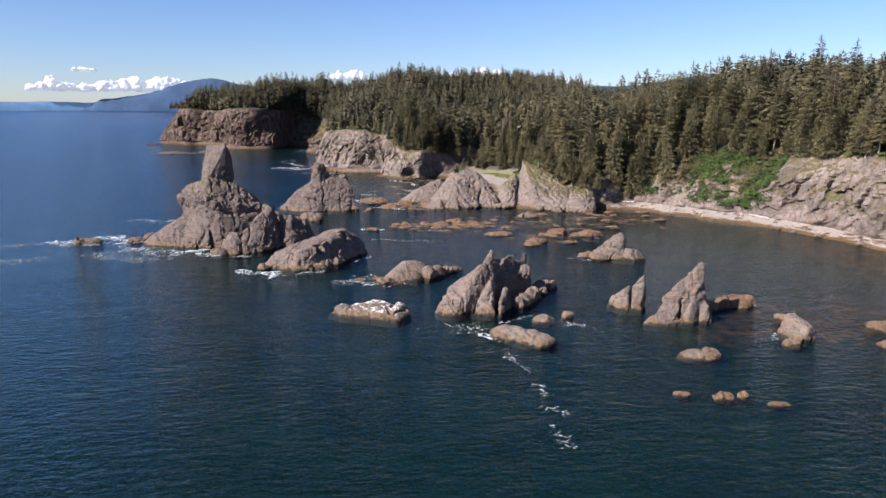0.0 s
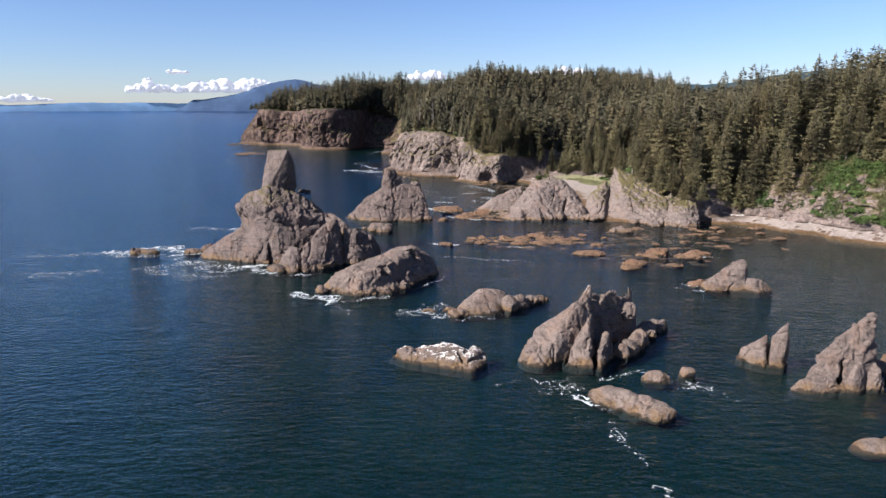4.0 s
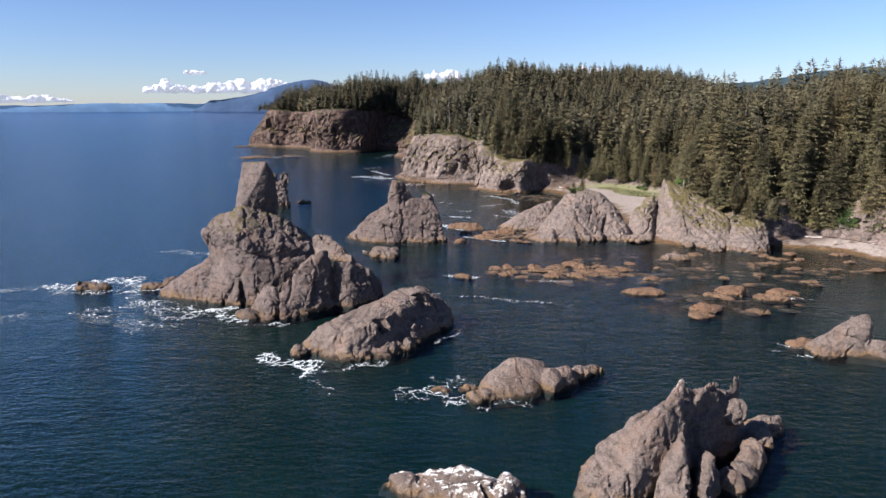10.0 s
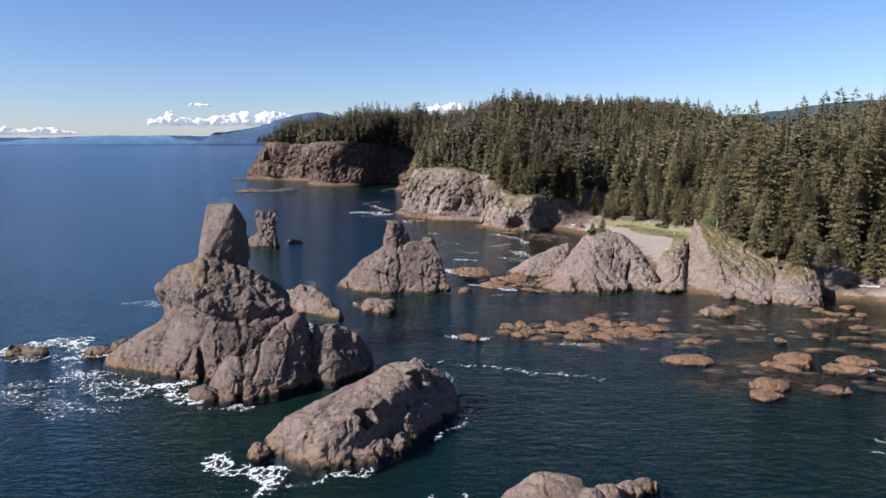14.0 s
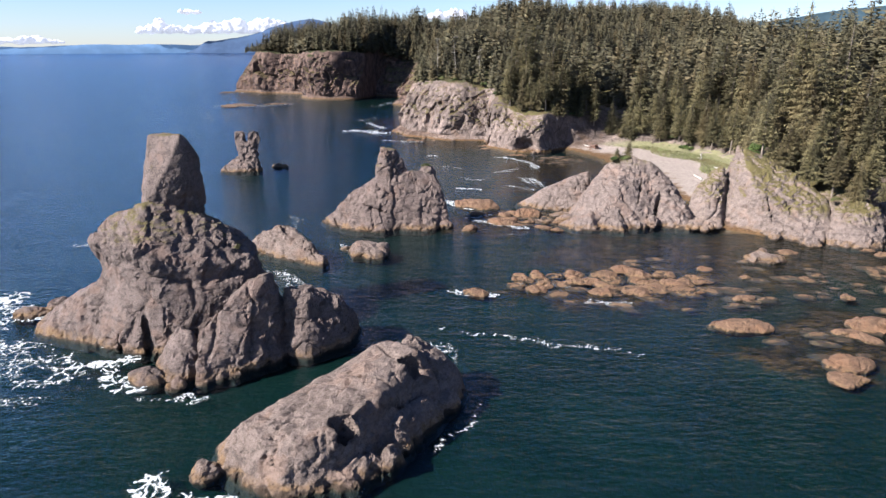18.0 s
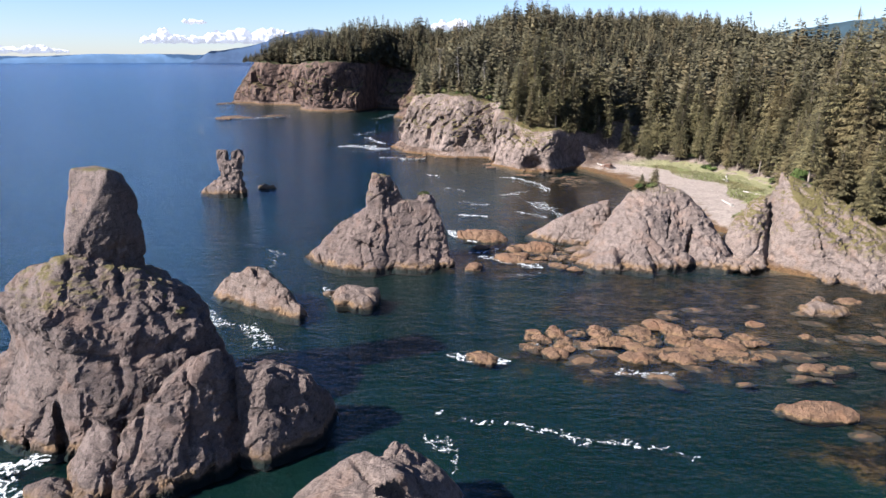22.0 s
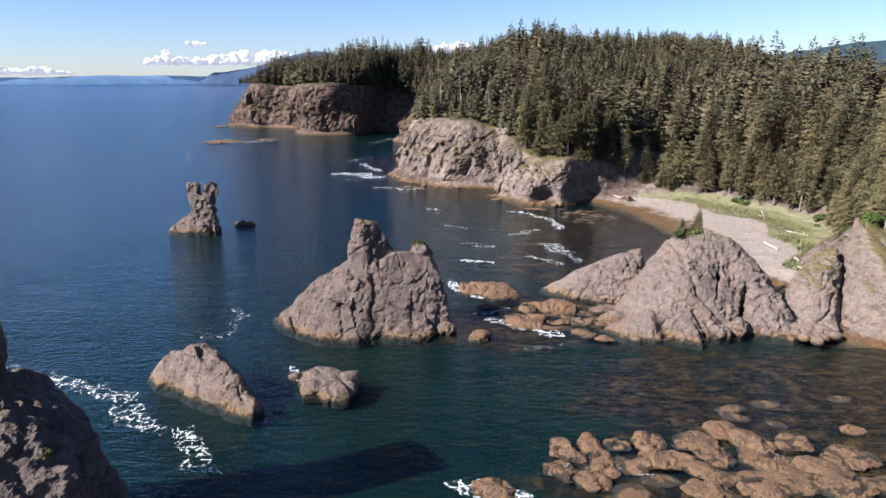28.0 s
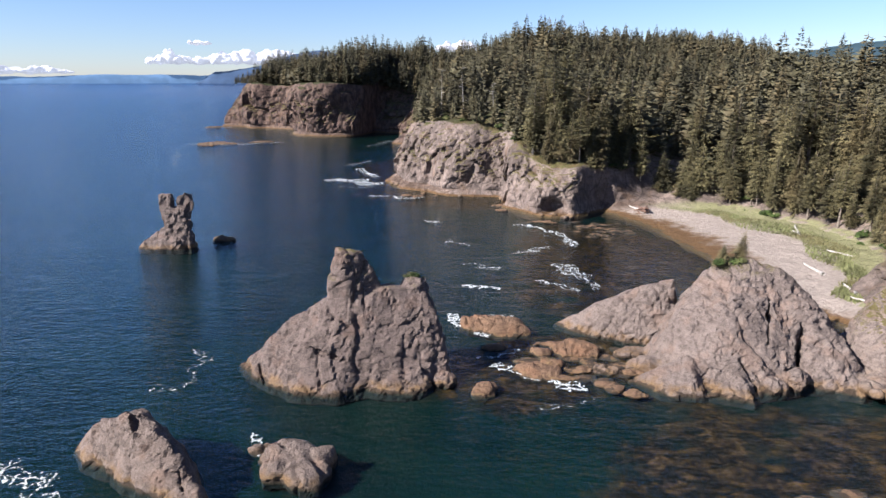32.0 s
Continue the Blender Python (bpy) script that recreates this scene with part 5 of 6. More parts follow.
def build_forest():
    vs, fs, base = [], [], 0
    tv, tf = [], []
    for x, y, z, v in TREES:
        if (x, y, z, v) in chosen:
            continue
        a, f = FAR_TREES[rt.randrange(8)]
        h = rt.uniform(20, 34) * (0.66 + 0.34 * min(1, v / 25)) if y < 520 else rt.uniform(15, 30) * (0.62 + 0.38 * min(1, v / 25))
        if y > 720 and x < -60:
            h = rt.uniform(17, 29) * (0.55 if x < -215 else 1)
        h *= 0.86 + 0.34 * float(vnoise(np.array([[x / 48, y / 48, 0.0]]), 19)[0])
        w = h * rt.uniform(1.0, 1.4)
        t = rt.uniform(0, 6.28)
        c, s = math.cos(t) * w, math.sin(t) * w
        p = np.stack([a[:, 0] * c - a[:, 1] * s + x, a[:, 0] * s + a[:, 1] * c + y, a[:, 2] * h + z - 0.8], -1)
        vs.append(p)
        fs.append(f + base)
        base += len(p)
    return new("forest", mesh_from("forest", np.concatenate(vs), np.concatenate(fs), SPRUCE_FAR, False))


tagged(build_forest(), "dense dark green spruce forest on the hills", "forest", kind="stuff")


# ---- shrubs ----
def leaf_clump(seed, count=900):
    r = random.Random(seed)
    verts, faces = [], []
    lumps = [(r.uniform(-0.6, 0.6), r.uniform(-0.6, 0.6), r.uniform(0.2, 0.75), r.uniform(0.35, 0.6)) for _ in range(7)]
    for _ in range(count):
        x, y, z, q = r.choice(lumps)
        d = Vector((r.gauss(0, 1), r.gauss(0, 1), abs(r.gauss(0, 1)))).normalized()
        p = Vector((x, y, z)) + d * q * r.uniform(0.8, 1.05)
        side = d.cross(Vector((r.uniform(-1, 1), r.uniform(-1, 1), r.uniform(-1, 1)))).normalized()
        up = (side.cross(d) + 0.6 * d).normalized()
        s = r.uniform(0.045, 0.10)
        k = len(verts)
        verts += [tuple(p - side * s), tuple(p + up * s * 1.5), tuple(p + side * s), tuple(p - up * s * 0.8)]
        faces.append((k, k + 1, k + 2, k + 3))
    return mesh_from("shrub", np.array(verts), np.array(faces), SHRUB, False)


SHRUBS = [leaf_clump(s) for s in (1, 2, 3, 4)]


def shrub(x, y, z, size, n, label="bright green leafy shrub on the slope"):
    ob = new("shrub", SHRUBS[n % 4])
    ob.matrix_world = pose(x, y, z, 0, 0, rt.uniform(0, 360)) @ Matrix.Diagonal((size, size, size * rt.uniform(0.7, 1.1), 1))
    return tagged(ob, label, "shrub", "shrubs on the slopes")


GULLY = [c for c in COLUMNS if 224 < c[1] < 274 and 108 < c[0] < 150]
EDGE = [c for c in COLUMNS if 150 < c[1] < 480 and c[0] < 180]
for n in range(150):
    c = rt.choice(GULLY)
    x, y, z = column_ground(c, c[2] + 2 + (c[4] + 8) * rt.random())
    shrub(x, y, z - 0.5, rt.uniform(1.2, 3.2), n)


def thicket():
    """Leafy undergrowth in mounds over the slope of the gully."""
    r = np.random.default_rng(9)
    n = 60000
    c = np.array(GULLY)[r.integers(0, len(GULLY), n)]
    u = c[:, 2] + 2 + (c[:, 4] + 9) * r.random(n)
    p = np.column_stack([c[:, 0] + u * c[:, 6], c[:, 1] + u * c[:, 7], profile(u, c)])
    p[:, :2] += r.uniform(-0.8, 0.8, (n, 2))
    mound = fbm(p * np.array([1, 1, 0]) / 3.4, 3, 51)
    p[:, 2] += 0.2 + 2.6 * np.clip(mound + 0.45, 0, 1.3) * r.uniform(0.6, 1.0, n)
    p = p[mound > -0.62 + 0.5 * r.random(n) * (u - c[:, 2] < 5)]
    a, b = r.normal(size=(len(p), 3)), r.normal(size=(len(p), 3))
    a /= np.linalg.norm(a, axis=1, keepdims=True)
    b -= (a * b).sum(1, keepdims=True) * a
    b /= np.linalg.norm(b, axis=1, keepdims=True)
    size = r.uniform(0.16, 0.36, (len(p), 1))
    verts = np.stack([p - a * size, p + b * size * 0.6, p + a * size, p - b * size * 0.6], 1).reshape(-1, 3)
    return new("undergrowth", mesh_from("undergrowth", verts, np.arange(len(verts)).reshape(-1, 4), SHRUB, False))


tagged(thicket(), "bright green leafy undergrowth covering the gully slope", "undergrowth", kind="stuff")
for n in range(90):
    c = rt.choice(EDGE)
    x, y, z = column_ground(c, c[2] + c[4] + rt.uniform(-1, 7))
    shrub(x, y, z - 0.4, rt.uniform(0.8, 2.4), n, "green leafy shrub along the cliff edge")

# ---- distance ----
def backdrop_glow_material(name, colour, glow):
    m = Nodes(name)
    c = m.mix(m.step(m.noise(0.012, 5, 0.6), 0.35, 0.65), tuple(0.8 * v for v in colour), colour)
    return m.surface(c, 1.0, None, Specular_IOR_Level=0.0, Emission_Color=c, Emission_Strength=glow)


# Distance haze is put into the hills' colours, and a glow lifts them.
FAR_BLUE = backdrop_glow_material("far_hills_blue_haze_glow", (0.036, 0.056, 0.098), 0.3)
FAR_PALE = backdrop_glow_material("far_hills_pale_haze_glow", (0.06, 0.10, 0.165), 0.6)
FAR_GREEN = backdrop_glow_material("far_hills_green_haze_glow", (0.025, 0.041, 0.052), 0.25)
# The clouds glow on their own, which evens out their shaded sides.
CLOUD = backdrop_glow_material("cloud_white_glow", (0.30, 0.30, 0.325), 0.75)


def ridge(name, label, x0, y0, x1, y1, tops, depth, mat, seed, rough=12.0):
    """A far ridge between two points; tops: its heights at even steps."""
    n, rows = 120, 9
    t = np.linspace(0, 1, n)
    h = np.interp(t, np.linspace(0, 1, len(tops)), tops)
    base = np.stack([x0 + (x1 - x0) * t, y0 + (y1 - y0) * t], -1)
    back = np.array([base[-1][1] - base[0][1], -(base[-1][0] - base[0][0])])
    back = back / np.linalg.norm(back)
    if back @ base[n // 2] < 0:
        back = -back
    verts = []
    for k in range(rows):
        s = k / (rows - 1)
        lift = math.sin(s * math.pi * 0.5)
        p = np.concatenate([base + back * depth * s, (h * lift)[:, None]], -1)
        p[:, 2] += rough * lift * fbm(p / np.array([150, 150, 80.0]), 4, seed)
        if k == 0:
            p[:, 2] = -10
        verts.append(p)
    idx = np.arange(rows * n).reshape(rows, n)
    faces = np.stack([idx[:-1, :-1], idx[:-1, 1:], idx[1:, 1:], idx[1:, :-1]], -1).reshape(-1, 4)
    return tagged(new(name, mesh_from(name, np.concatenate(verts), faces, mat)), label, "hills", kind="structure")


ridge("backdrop_mountain", "blue mountain across the water, haze put into its glowing colour", -1720, 4180, -560, 4380, [24, 80, 100, 140, 175, 205, 226, 200, 180, 160], 160, FAR_BLUE, 4)
ridge("backdrop_range", "pale mountain range on the horizon, haze put into its glowing colour", -3400, 3300, -1400, 4420, [40, 48, 55, 62, 58, 70, 76, 66, 60], 100, FAR_PALE, 9, 6.0)
ridge("backdrop_ridge", "forested green ridge, haze put into its glowing colour", 900, 3600, 3300, 2300, [100, 165, 180, 215, 225, 255, 265, 250, 290, 265], 300, FAR_GREEN, 14)


def cloud(x, y, z, long, tall, count, seed, label="white puffy cloud low over the horizon"):
    r = random.Random(seed)
    way = Vector((y, -x, 0)).normalized()
    lobes = []
    for i in range(count):
        t = (i + 0.5) / count * 2 - 1
        s = (1 - 0.75 * t * t) * r.uniform(0.5, 1.0)
        lobes.append(ell(x + way.x * long * t, y + way.y * long * t, z + tall * 0.25 * s, long / count * r.uniform(1.2, 2.2), 60, tall * s * r.uniform(0.5, 0.9), math.degrees(math.atan2(way.y, way.x))))
        lobes.append(ell(x + way.x * long * (t + r.uniform(-0.1, 0.1)), y + way.y * long * t, z + tall * 0.5 * s, long / count * r.uniform(0.6, 1.1), 45, tall * 0.6 * s, 0))

    def field(g):
        w = g + 9 * np.stack([vnoise(g / 45 + 5 * j, seed + j) for j in range(3)], -1)
        d = np.min([f(w) for f in lobes], 0)
        return np.maximum(d, z - tall * 0.12 - g[..., 2])
    lo = [min(f.box[0] - f.box[2] for f in lobes) - 25, min(f.box[1] - f.box[2] for f in lobes) - 25, z - tall * 0.4]
    hi = [max(f.box[0] + f.box[2] for f in lobes) + 25, max(f.box[1] + f.box[2] for f in lobes) + 25, z + tall * 2.0]
    v, f = surface_net(field, lo, hi, max(7.0, long / 55))
    nrm = vertex_normals(v, f)
    v = v + nrm * (10 * fbm(v / 26, 4, seed, 0.6))[:, None]
    base = v.mean(0)
    ob = new("cloud", mesh_from("cloud", v - base, f, CLOUD))
    ob.location = base
    return tagged(ob, label, "cloud", "clouds", kind="structure")


cloud(-1880, 4270, 150, 120, 75, 5, 3)
cloud(-1320, 4430, 150, 420, 85, 12, 5)
cloud(-110, 4680, 240, 130, 80, 5, 7)
cloud(760, 4600, 200, 380, 130, 9, 8)
cloud(1330, 4450, 190, 120, 80, 4, 12)
cloud(-2650, 3850, 85, 330, 40, 9, 15)
cloud(-1700, 4330, 262, 60, 16, 3, 18)


# ---- foam ----
def foam_material(name, low, high):
    m = Nodes(name)
    warp = m.t.nodes.new("ShaderNodeTexNoise")
    m.put(warp.inputs["Vector"], m.geo.outputs["Position"])
    warp.inputs["Scale"].default_value = 0.5
    shift = m.t.nodes.new("ShaderNodeVectorMath")
    shift.operation = 'MULTIPLY_ADD'
    m.put(shift.inputs[0], warp.outputs["Color"])
    shift.inputs[1].default_value = (2.4, 2.4, 0)
    m.put(shift.inputs[2], m.geo.outputs["Position"])
    lace, net = m.cells(0.62, shift.outputs[0]), m.cells(1.7, shift.outputs[0])
    fine = m.noise(3.0, 5, 0.7)
    cover = m.math('ADD', m.step(lace, 0.20, 0.0), m.math('MULTIPLY', m.step(net, 0.26, 0.0), 0.5))
    cover = m.math('ADD', cover, m.math('MULTIPLY', m.math('SUBTRACT', fine, 0.5), 2.2))
    m.surface(m.ramp(fine, (0.30, 0.34, 0.35), (0.56, 0.58, 0.58)), 0.9, m.bump(fine, 0.1))
    shader = m.out.inputs["Surface"].links[0].from_socket
    clear, both = m.t.nodes.new("ShaderNodeBsdfTransparent"), m.t.nodes.new("ShaderNodeMixShader")
    m.put(both.inputs[0], m.step(cover, low, high))
    m.t.links.new(clear.outputs[0], both.inputs[1])
    m.t.links.new(shader, both.inputs[2])
    m.t.links.new(both.outputs[0], m.out.inputs["Surface"])
    return m.mat


FOAM_THICK, FOAM, FOAM_THIN = foam_material("surf_foam", 0.5, 1.5), foam_material("lacy_foam", 0.8, 1.75), foam_material("thin_foam", 0.95, 1.9)


def foam(points, width, density, seed, label="white foam drifting on the water", step=0.25):
    """Lacy foam along a line of points."""
    p = np.array(points, float)
    lo, hi = p.min(0) - 1.4 * width, p.max(0) + 1.4 * width
    if (hi - lo).max() > 120:
        step = 0.8
    g = np.stack(np.meshgrid(np.arange(lo[0], hi[0], step), np.arange(lo[1], hi[1], step), indexing="ij"), -1)
    q = np.concatenate([g, np.full(g.shape[:2] + (1,), 0.37 * seed)], -1)
    w = g + (0.6 * width + 0.7) * np.stack([fbm(q / 4.2, 2, seed), fbm(q / 4.2 + 7, 2, seed + 1)], -1)
    best = np.full(g.shape[:2], 1e9)
    for a, b in zip(p[:-1], p[1:]):
        d = b - a
        t = np.clip(((w - a) @ d) / max(d @ d, 1e-6), 0, 1)[..., None]
        best = np.minimum(best, np.linalg.norm(w - a - t * d, axis=-1))
    value = 0.8 * vnoise(q / 3.4, seed + 2) + 0.45 * vnoise(q / 0.9, seed + 12) + 0.35 * vnoise(q / 0.4, seed + 5)
    keep = value > 2.2 * best / width - 1.5 * density ** 0.5 + 0.15
    keep &= best < 1.2 * width
    cells = np.argwhere(keep[:-1, :-1])
    if not len(cells):
        return None
    idx = np.arange(g.shape[0] * g.shape[1]).reshape(g.shape[:2])
    i, j = cells[:, 0], cells[:, 1]
    faces = np.stack([idx[i, j], idx[i + 1, j], idx[i + 1, j + 1], idx[i, j + 1]], -1)
    used, inverse = np.unique(faces, return_inverse=True)
    flat = q.reshape(-1, 3)[used]
    xy = g.reshape(-1, 2)[used] + 0.16 * np.stack([vnoise(flat / 0.5, seed + 3), vnoise(flat / 0.5 + 4, seed + 4)], -1)
    z = 0.06 + 0.05 * vnoise(flat / 1.2, seed + 6)
    mat = FOAM_THICK if density >= 0.75 else FOAM if density >= 0.35 else FOAM_THIN
    return tagged(new("foam", mesh_from("foam", np.column_stack([xy, z]), inverse.reshape(faces.shape), mat)), label, "foam", kind="stuff")


FOAM_LINES = [
    ([(-100, 223), (-88, 226), (-78, 222)], 6.5, 0.75), ([(-98, 216), (-86, 219)], 4, 0.6), ([(-78, 212), (-70, 208), (-62, 202), (-57, 202)], 6.0, 0.42), ([(-84, 202), (-72, 198), (-62, 193)], 6.5, 0.26),
    ([(-58, 205), (-52, 202), (-47, 199)], 3.6, 1.0), ([(-120, 195), (-102, 195), (-92, 199)], 4, 0.3), ([(-104, 222), (-125, 216)], 4, 0.3), ([(-44, 194), (-36, 194.5)], 1.6, 0.5),
    ([(-76, 262), (-62, 258.5), (-52, 254.5), (-46, 248), (-40, 245), (-32, 240)], 2.6, 0.62), ([(-40, 245), (-36, 238), (-30, 237)], 2.0, 0.4), ([(-92, 264), (-74, 262)], 3.5, 0.7),
    ([(-51, 277), (-46, 280), (-44, 287), (-50, 292)], 2.2, 0.2), ([(-34, 176), (-31, 173), (-27, 171)], 3.2, 0.8), ([(-22, 169.5), (-12, 174)], 1.8, 0.45), ([(-4, 184), (2, 194)], 1.5, 0.4),
    ([(-24, 166), (-18, 162)], 3, 0.15), ([(-3, 160), (2, 159.5), (4, 164)], 4.2, 0.55), ([(-8, 160), (0, 165)], 4.5, 0.3), ([(6, 157.5), (12, 158.5)], 1.8, 0.3),
]
FOAM_LINES += [
    ([(21, 118), (25, 116)], 3.0, 0.8), ([(17, 121), (24, 122)], 2.6, 0.3), ([(28, 127), (36, 129)], 2.2, 0.3), ([(40, 122), (46, 120)], 3.4, 0.25), ([(23, 117), (27, 102), (27, 91), (26, 74)], 3.0, 0.08),
    ([(8, 124), (22, 124)], 3, 0.15), ([(-5, 217), (3, 215), (10, 214), (15, 211), (21, 212), (26, 209)], 1.4, 0.38), ([(-5, 212), (-2, 206)], 2.4, 0.3), ([(-2, 235), (5, 233.5)], 2.2, 0.8),
    ([(22, 231), (30, 230)], 1.8, 0.6), ([(9, 238), (20, 239)], 1.6, 0.2), ([(-6, 312), (-4, 306), (2, 302)], 2.0, 0.8), ([(3, 312), (10, 311)], 1.8, 0.6), ([(4, 289), (10, 285), (16, 281)], 2.6, 0.75),
    ([(0, 292), (6, 296)], 2.0, 0.4), ([(10, 275), (18, 277)], 2.2, 0.3), ([(-66, 488), (-54, 486), (-46, 478)], 5.5, 0.95), ([(-60, 470), (-50, 466)], 3, 0.5), ([(-40, 448), (-28, 443), (-22, 444)], 3.0, 0.85),
    ([(-60, 528), (-50, 510), (-46, 500)], 3.0, 0.8), ([(-70, 540), (-58, 560)], 3, 0.4),
]
FOAM_LINES += [
    ([(14, 396), (20, 391), (26, 383), (29, 370)], 1.6, 0.75), ([(21, 349), (26, 340), (27, 331)], 2.6, 0.7), ([(14, 336), (22, 330)], 2.4, 0.5), ([(-2, 332), (4, 329)], 2.0, 0.85), ([(-16, 400), (-12, 398)], 1.8, 0.9),
    ([(-2, 350), (6, 345)], 2.5, 0.35), ([(10, 362), (20, 366)], 2.2, 0.5), ([(-8, 372), (-2, 368)], 2.0, 0.45), ([(-205, 655), (-175, 650), (-150, 668)], 7, 0.7), ([(-190, 600), (-175, 560), (-165, 540)], 4, 0.25), ([(-255, 812), (-240, 822)], 6, 0.5),
    ([(62, 180.5), (65, 179)], 1.8, 0.7), ([(79, 130), (88, 129.5)], 1.6, 0.4), ([(78, 110), (81, 113)], 1.6, 0.5), ([(62, 185), (68, 183)], 1.8, 0.4), ([(73, 217), (84, 214)], 1.2, 0.4), ([(-30, 265), (-28, 262)], 1.5, 0.8), ([(-72, 650), (-64, 690)], 5, 0.4),
]
for n, (line, width, dense) in enumerate(FOAM_LINES):
    foam(line, width, dense, 40 + 13 * n)


# ---- the cove ----
def blade_stuff():
    r = random.Random(77)
    verts, faces = [], []
    cols = [c for c in COLUMNS if 314 < c[1] < 402]
    for _ in range(9000):
        c = r.choice(cols)
        u = c[2] * r.uniform(0.7, 1.12)
        if u < c[2] * (0.80 + 0.08 * math.sin(c[1] * 0.21)):
            continue
        x, y = c[0] + u * c[6] + r.uniform(-0.5, 0.5), c[1] + u * c[7] + r.uniform(-0.5, 0.5)
        z = 2.4 * min(1, u / c[2]) - 0.1
        h, a = r.uniform(0.5, 1.1), r.uniform(0, 6.28)
        dx, dy = 0.16 * math.cos(a), 0.16 * math.sin(a)
        k = len(verts)
        verts += [(x - dx, y - dy, z), (x + dx, y + dy, z), (x + r.uniform(-0.4, 0.4), y + r.uniform(-0.4, 0.4), z + h)]
        faces.append((k, k + 1, k + 2))
    return new("dune_grass", mesh_from("dune_grass", verts, faces, DUNE_GRASS, False))


DUNE_GRASS = foliage_material("dune_grass_blades", (0.115, 0.12, 0.05), (0.19, 0.2, 0.09))
tagged(blade_stuff(), "pale green dune grass behind the beach", "grass", kind="stuff")


def log_mesh(seed, long, thick):
    r = random.Random(seed)
    verts, faces, sides = [], [], 7
    for k in range(6):
        t = k / 5
        bend = (r.uniform(-0.12, 0.12) * thick * 4, r.uniform(-0.1, 0.1) * thick * 2)
        for i in range(sides):
            a = 6.283 * i / sides
            q = thick * (1 - 0.45 * t) * r.uniform(0.85, 1.15)
            verts.append((long * (t - 0.5), q * math.cos(a) + bend[0], q * math.sin(a) + bend[1]))
    for k in range(5):
        for i in range(sides):
            a, b = k * sides + i, k * sides + (i + 1) % sides
            faces.append((a, b, b + sides, a + sides))
    for k in (0, 5):
        ring = [k * sides + i for i in range(sides)]
        for i in range(1, sides - 2, 2):
            faces.append((ring[0], ring[i], ring[i + 1], ring[i + 2]))
    return mesh_from("driftwood_log", verts, faces, SNAG)


LOGS = [log_mesh(s, l, t) for s, l, t in ((1, 7, 0.35), (2, 11, 0.45), (3, 5, 0.28), (4, 9, 0.4))]
rl = random.Random(31)
for n in range(80):
    c = COLUMNS[rl.randrange(len(COLUMNS))]
    if not (c[2] > 7.5 and 215 < c[1] < 425):
        continue
    u = c[2] * (rl.uniform(0.82, 1.0) if c[1] < 300 else rl.uniform(0.5, 0.66))
    if c[1] > 300 and rl.random() < 0.5:
        u = c[2] * rl.uniform(0.95, 1.04)
    x, y, z = column_ground(c, u)
    ob = new("driftwood_log", LOGS[n % 4])
    ob.matrix_world = pose(x, y, z + 0.2, 0, rl.uniform(-4, 4), math.degrees(math.atan2(c[7], c[6])) + 90 + rl.uniform(-35, 35))
    tagged(ob, "bleached driftwood log lying on the sand", "log", "driftwood logs")

WRECK = plain("red_brown_wood", (0.07, 0.035, 0.025), (0.14, 0.08, 0.055))
for n in range(9):
    me = log_mesh(60 + n, rl.uniform(2.5, 5.5), rl.uniform(0.25, 0.45))
    me.materials[0] = WRECK
    ob = new("root_log", me)
    ob.matrix_world = pose(58.5 + rl.uniform(-1.6, 1.6), 413.5 + rl.uniform(-1.2, 1.2), 1.4 + 0.18 * n, rl.uniform(-10, 10), rl.uniform(-25, 25), rl.uniform(0, 180))
    tagged(ob, "red-brown weathered log in a heap on the beach", "log", "log heap")


# ---- trees that stand alone ----
def lone_tree(x, y, z, size, kind, label, lean=0.0):
    crown, trunk, h = NEAR_TREES[kind]
    ob = new("spruce_tree")
    ob.matrix_world = pose(x, y, z, lean, lean * 0.5, 40 * kind) @ Matrix.Diagonal((size * 1.2, size * 1.2, size, 1))
    for name, me in (("trunk", trunk), ("crown", crown)):
        part = new(name, me)
        part.parent = ob
    return tagged(ob, label, "conifer")


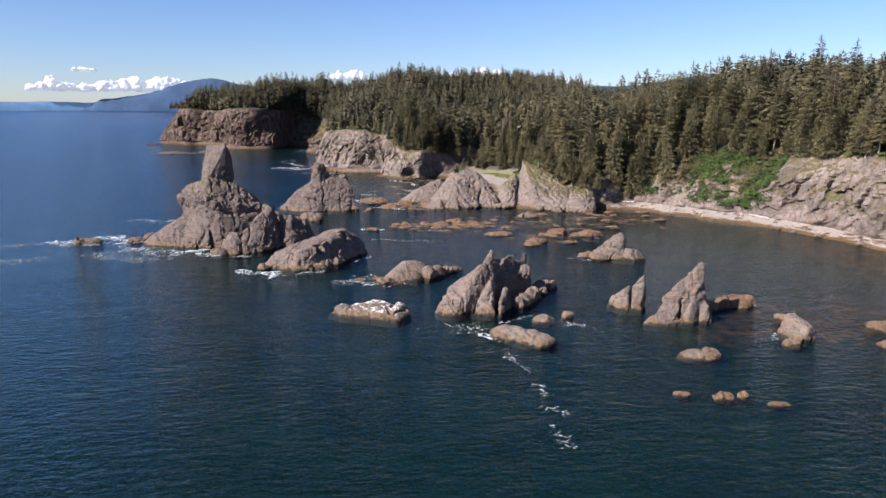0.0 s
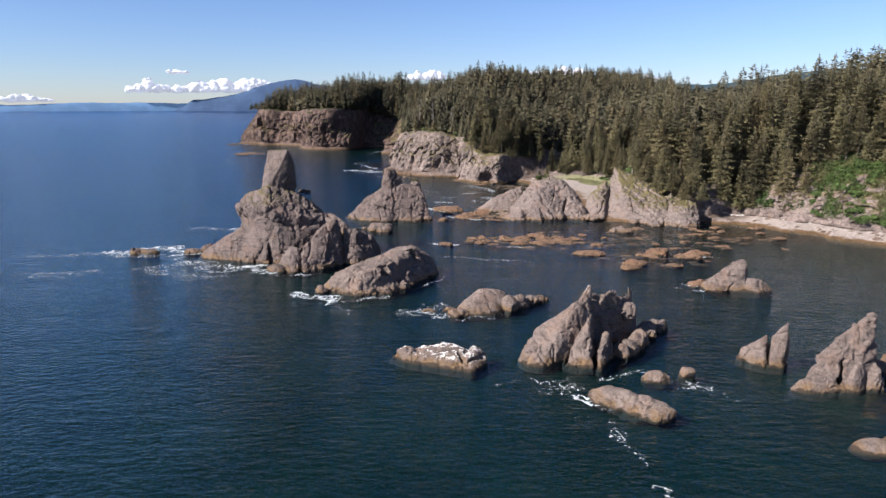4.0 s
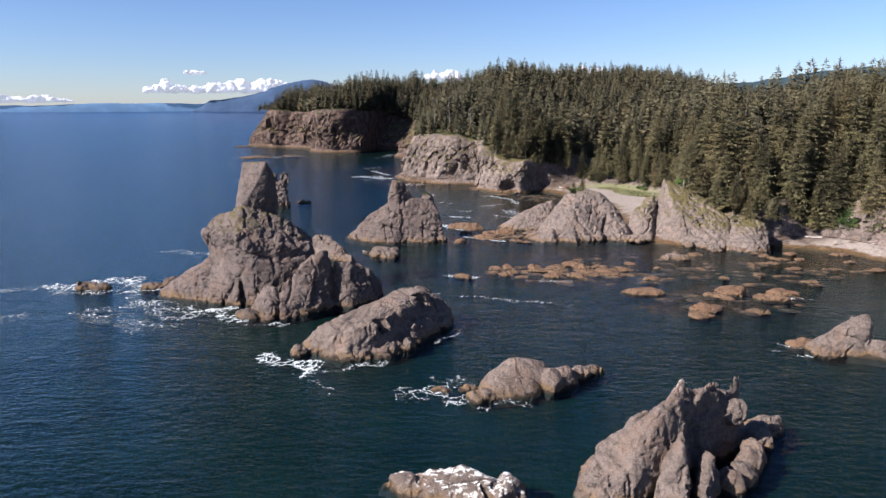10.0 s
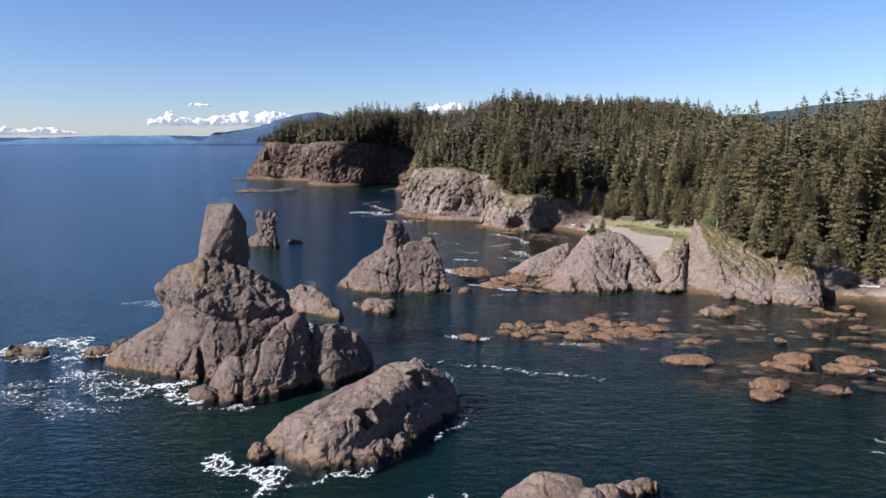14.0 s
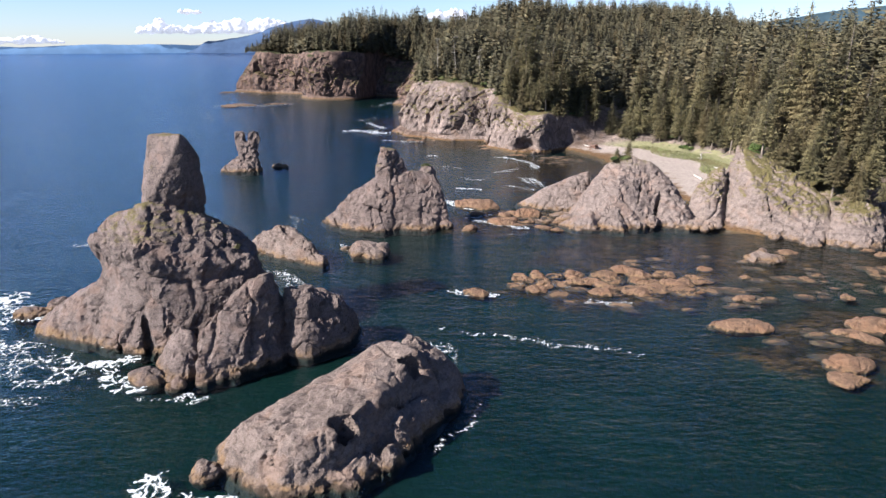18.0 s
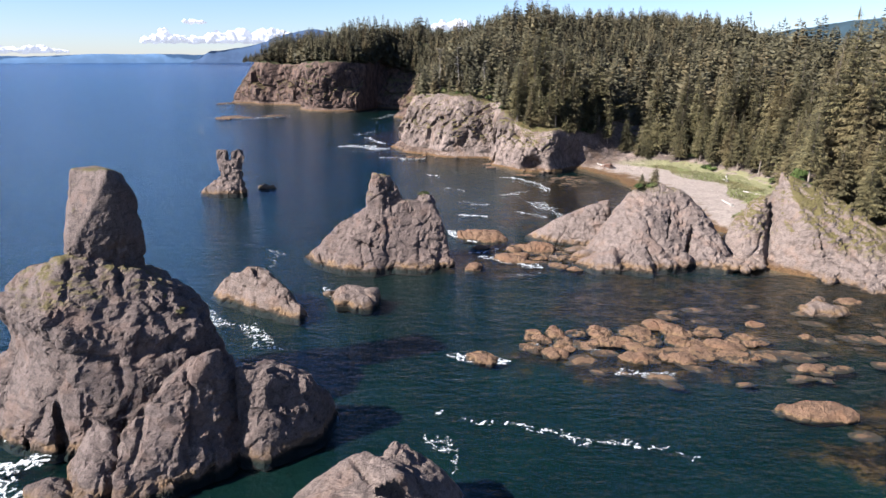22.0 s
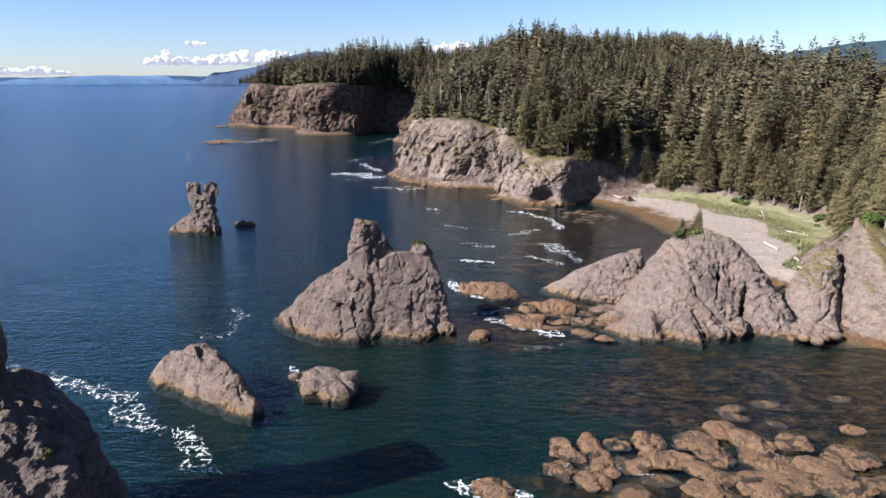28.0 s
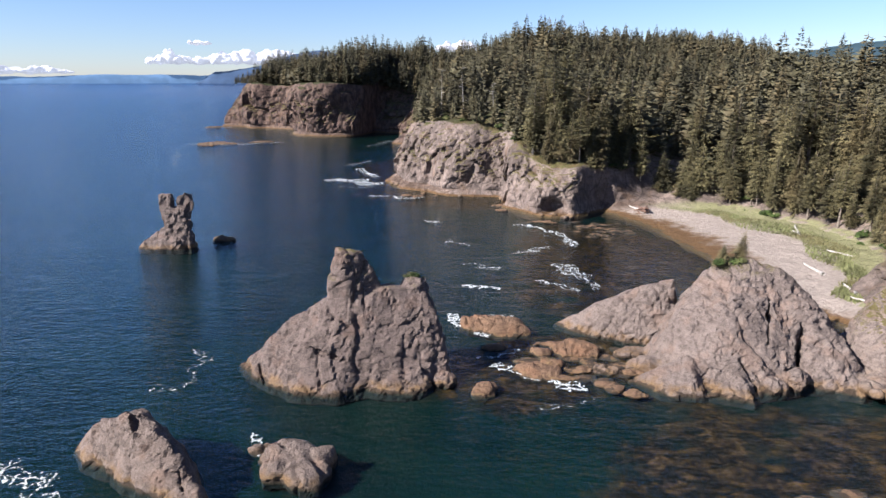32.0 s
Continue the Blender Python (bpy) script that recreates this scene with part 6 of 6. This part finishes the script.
lone_tree(42.5, 300.0, 14.2, 0.24, 8, "small windswept spruce on top of the beach rock", 6)
lone_tree(45.5, 300.5, 14.2, 0.30, 5, "small spruce on top of the beach rock", -4)
for n, (x, y, z) in enumerate(((88, 284, 11.6), (92, 280, 9.2), (85, 292, 14.0), (91, 288, 12.0), (97, 283, 9.6), (96, 276, 8.0), (100, 279, 9.6), (81, 297, 14.6), (103, 275, 9.0), (94, 286, 11))):
    lone_tree(x, y, z, 0.42 + 0.06 * (n % 4), n % 9, "dark green spruce growing on the grassy bluff", (n % 3 - 1) * 2)
for n, (x, y, z) in enumerate(((76, 290, 17.0), (80, 288, 14.6), (84, 283, 11.6), (87, 279, 9.6), (79, 294, 16.0), (91, 276, 8.8))):
    shrub(x, y, z, 0.8 + 0.2 * (n % 3), n, "green leafy shrub on the bluff")
for x, y, z, s in ((41.5, 299, 14.6, 1.3), (44.5, 299, 14.6, 1.5), (47.5, 298.5, 13.6, 1.0)):
    shrub(x, y, z, s, 2, "dark low bush on top of the beach rock")
for x, y, z, s in ((-10.6, 290.5, 14.4, 1.3), (-40, 219, 15.6, 0.9), (-37.5, 218.0, 14.0, 0.8)):
    shrub(x, y, z, s, 1, "dry green tuft on top of the sea rock")
for n, (x, y) in enumerate(((-238, 848), (-232, 853), (-226, 850), (-220, 856), (-212, 850), (-205, 846))):
    lone_tree(x, y, 41.0, 0.36 + 0.05 * (n % 3), 5 + n % 4, "stunted spruce at the edge of the headland")


def snag(x, y, z, height, seed):
    r = random.Random(seed)
    v, f = trunk_arrays(height, 0.24)
    verts, faces = v.tolist(), [tuple(q) for q in f]
    for i in range(14):
        t, a, l = r.uniform(0.35, 0.95), r.uniform(0, 6.28), r.uniform(0.8, 2.6)
        zz = height * t
        k = len(verts)
        verts += [(0, 0, zz), (0, 0, zz + 0.18), (l * math.cos(a), l * math.sin(a), zz + 0.25 * l), (l * math.cos(a) * 0.5 + 0.08, l * math.sin(a) * 0.5, zz + 0.05 * l)]
        faces.append((k, k + 1, k + 2, k + 3))
    ob = new("dead_tree", mesh_from("dead_tree", verts, faces, DEAD_WOOD))
    ob.matrix_world = pose(x, y, z, r.uniform(-4, 4), r.uniform(-4, 4), 0)
    return tagged(ob, "bare grey dead tree trunk at the forest edge", "dead tree", "dead trees")


for n in range(16):
    c = COLUMNS[rl.randrange(len(COLUMNS))]
    if 180 < c[1] < 300 and c[0] > 75 or 300 < c[1] < 470:
        x, y, z = column_ground(c, c[2] + c[4] + rl.uniform(1, 14))
        snag(x, y, z - 0.6, rl.uniform(13, 26), n)
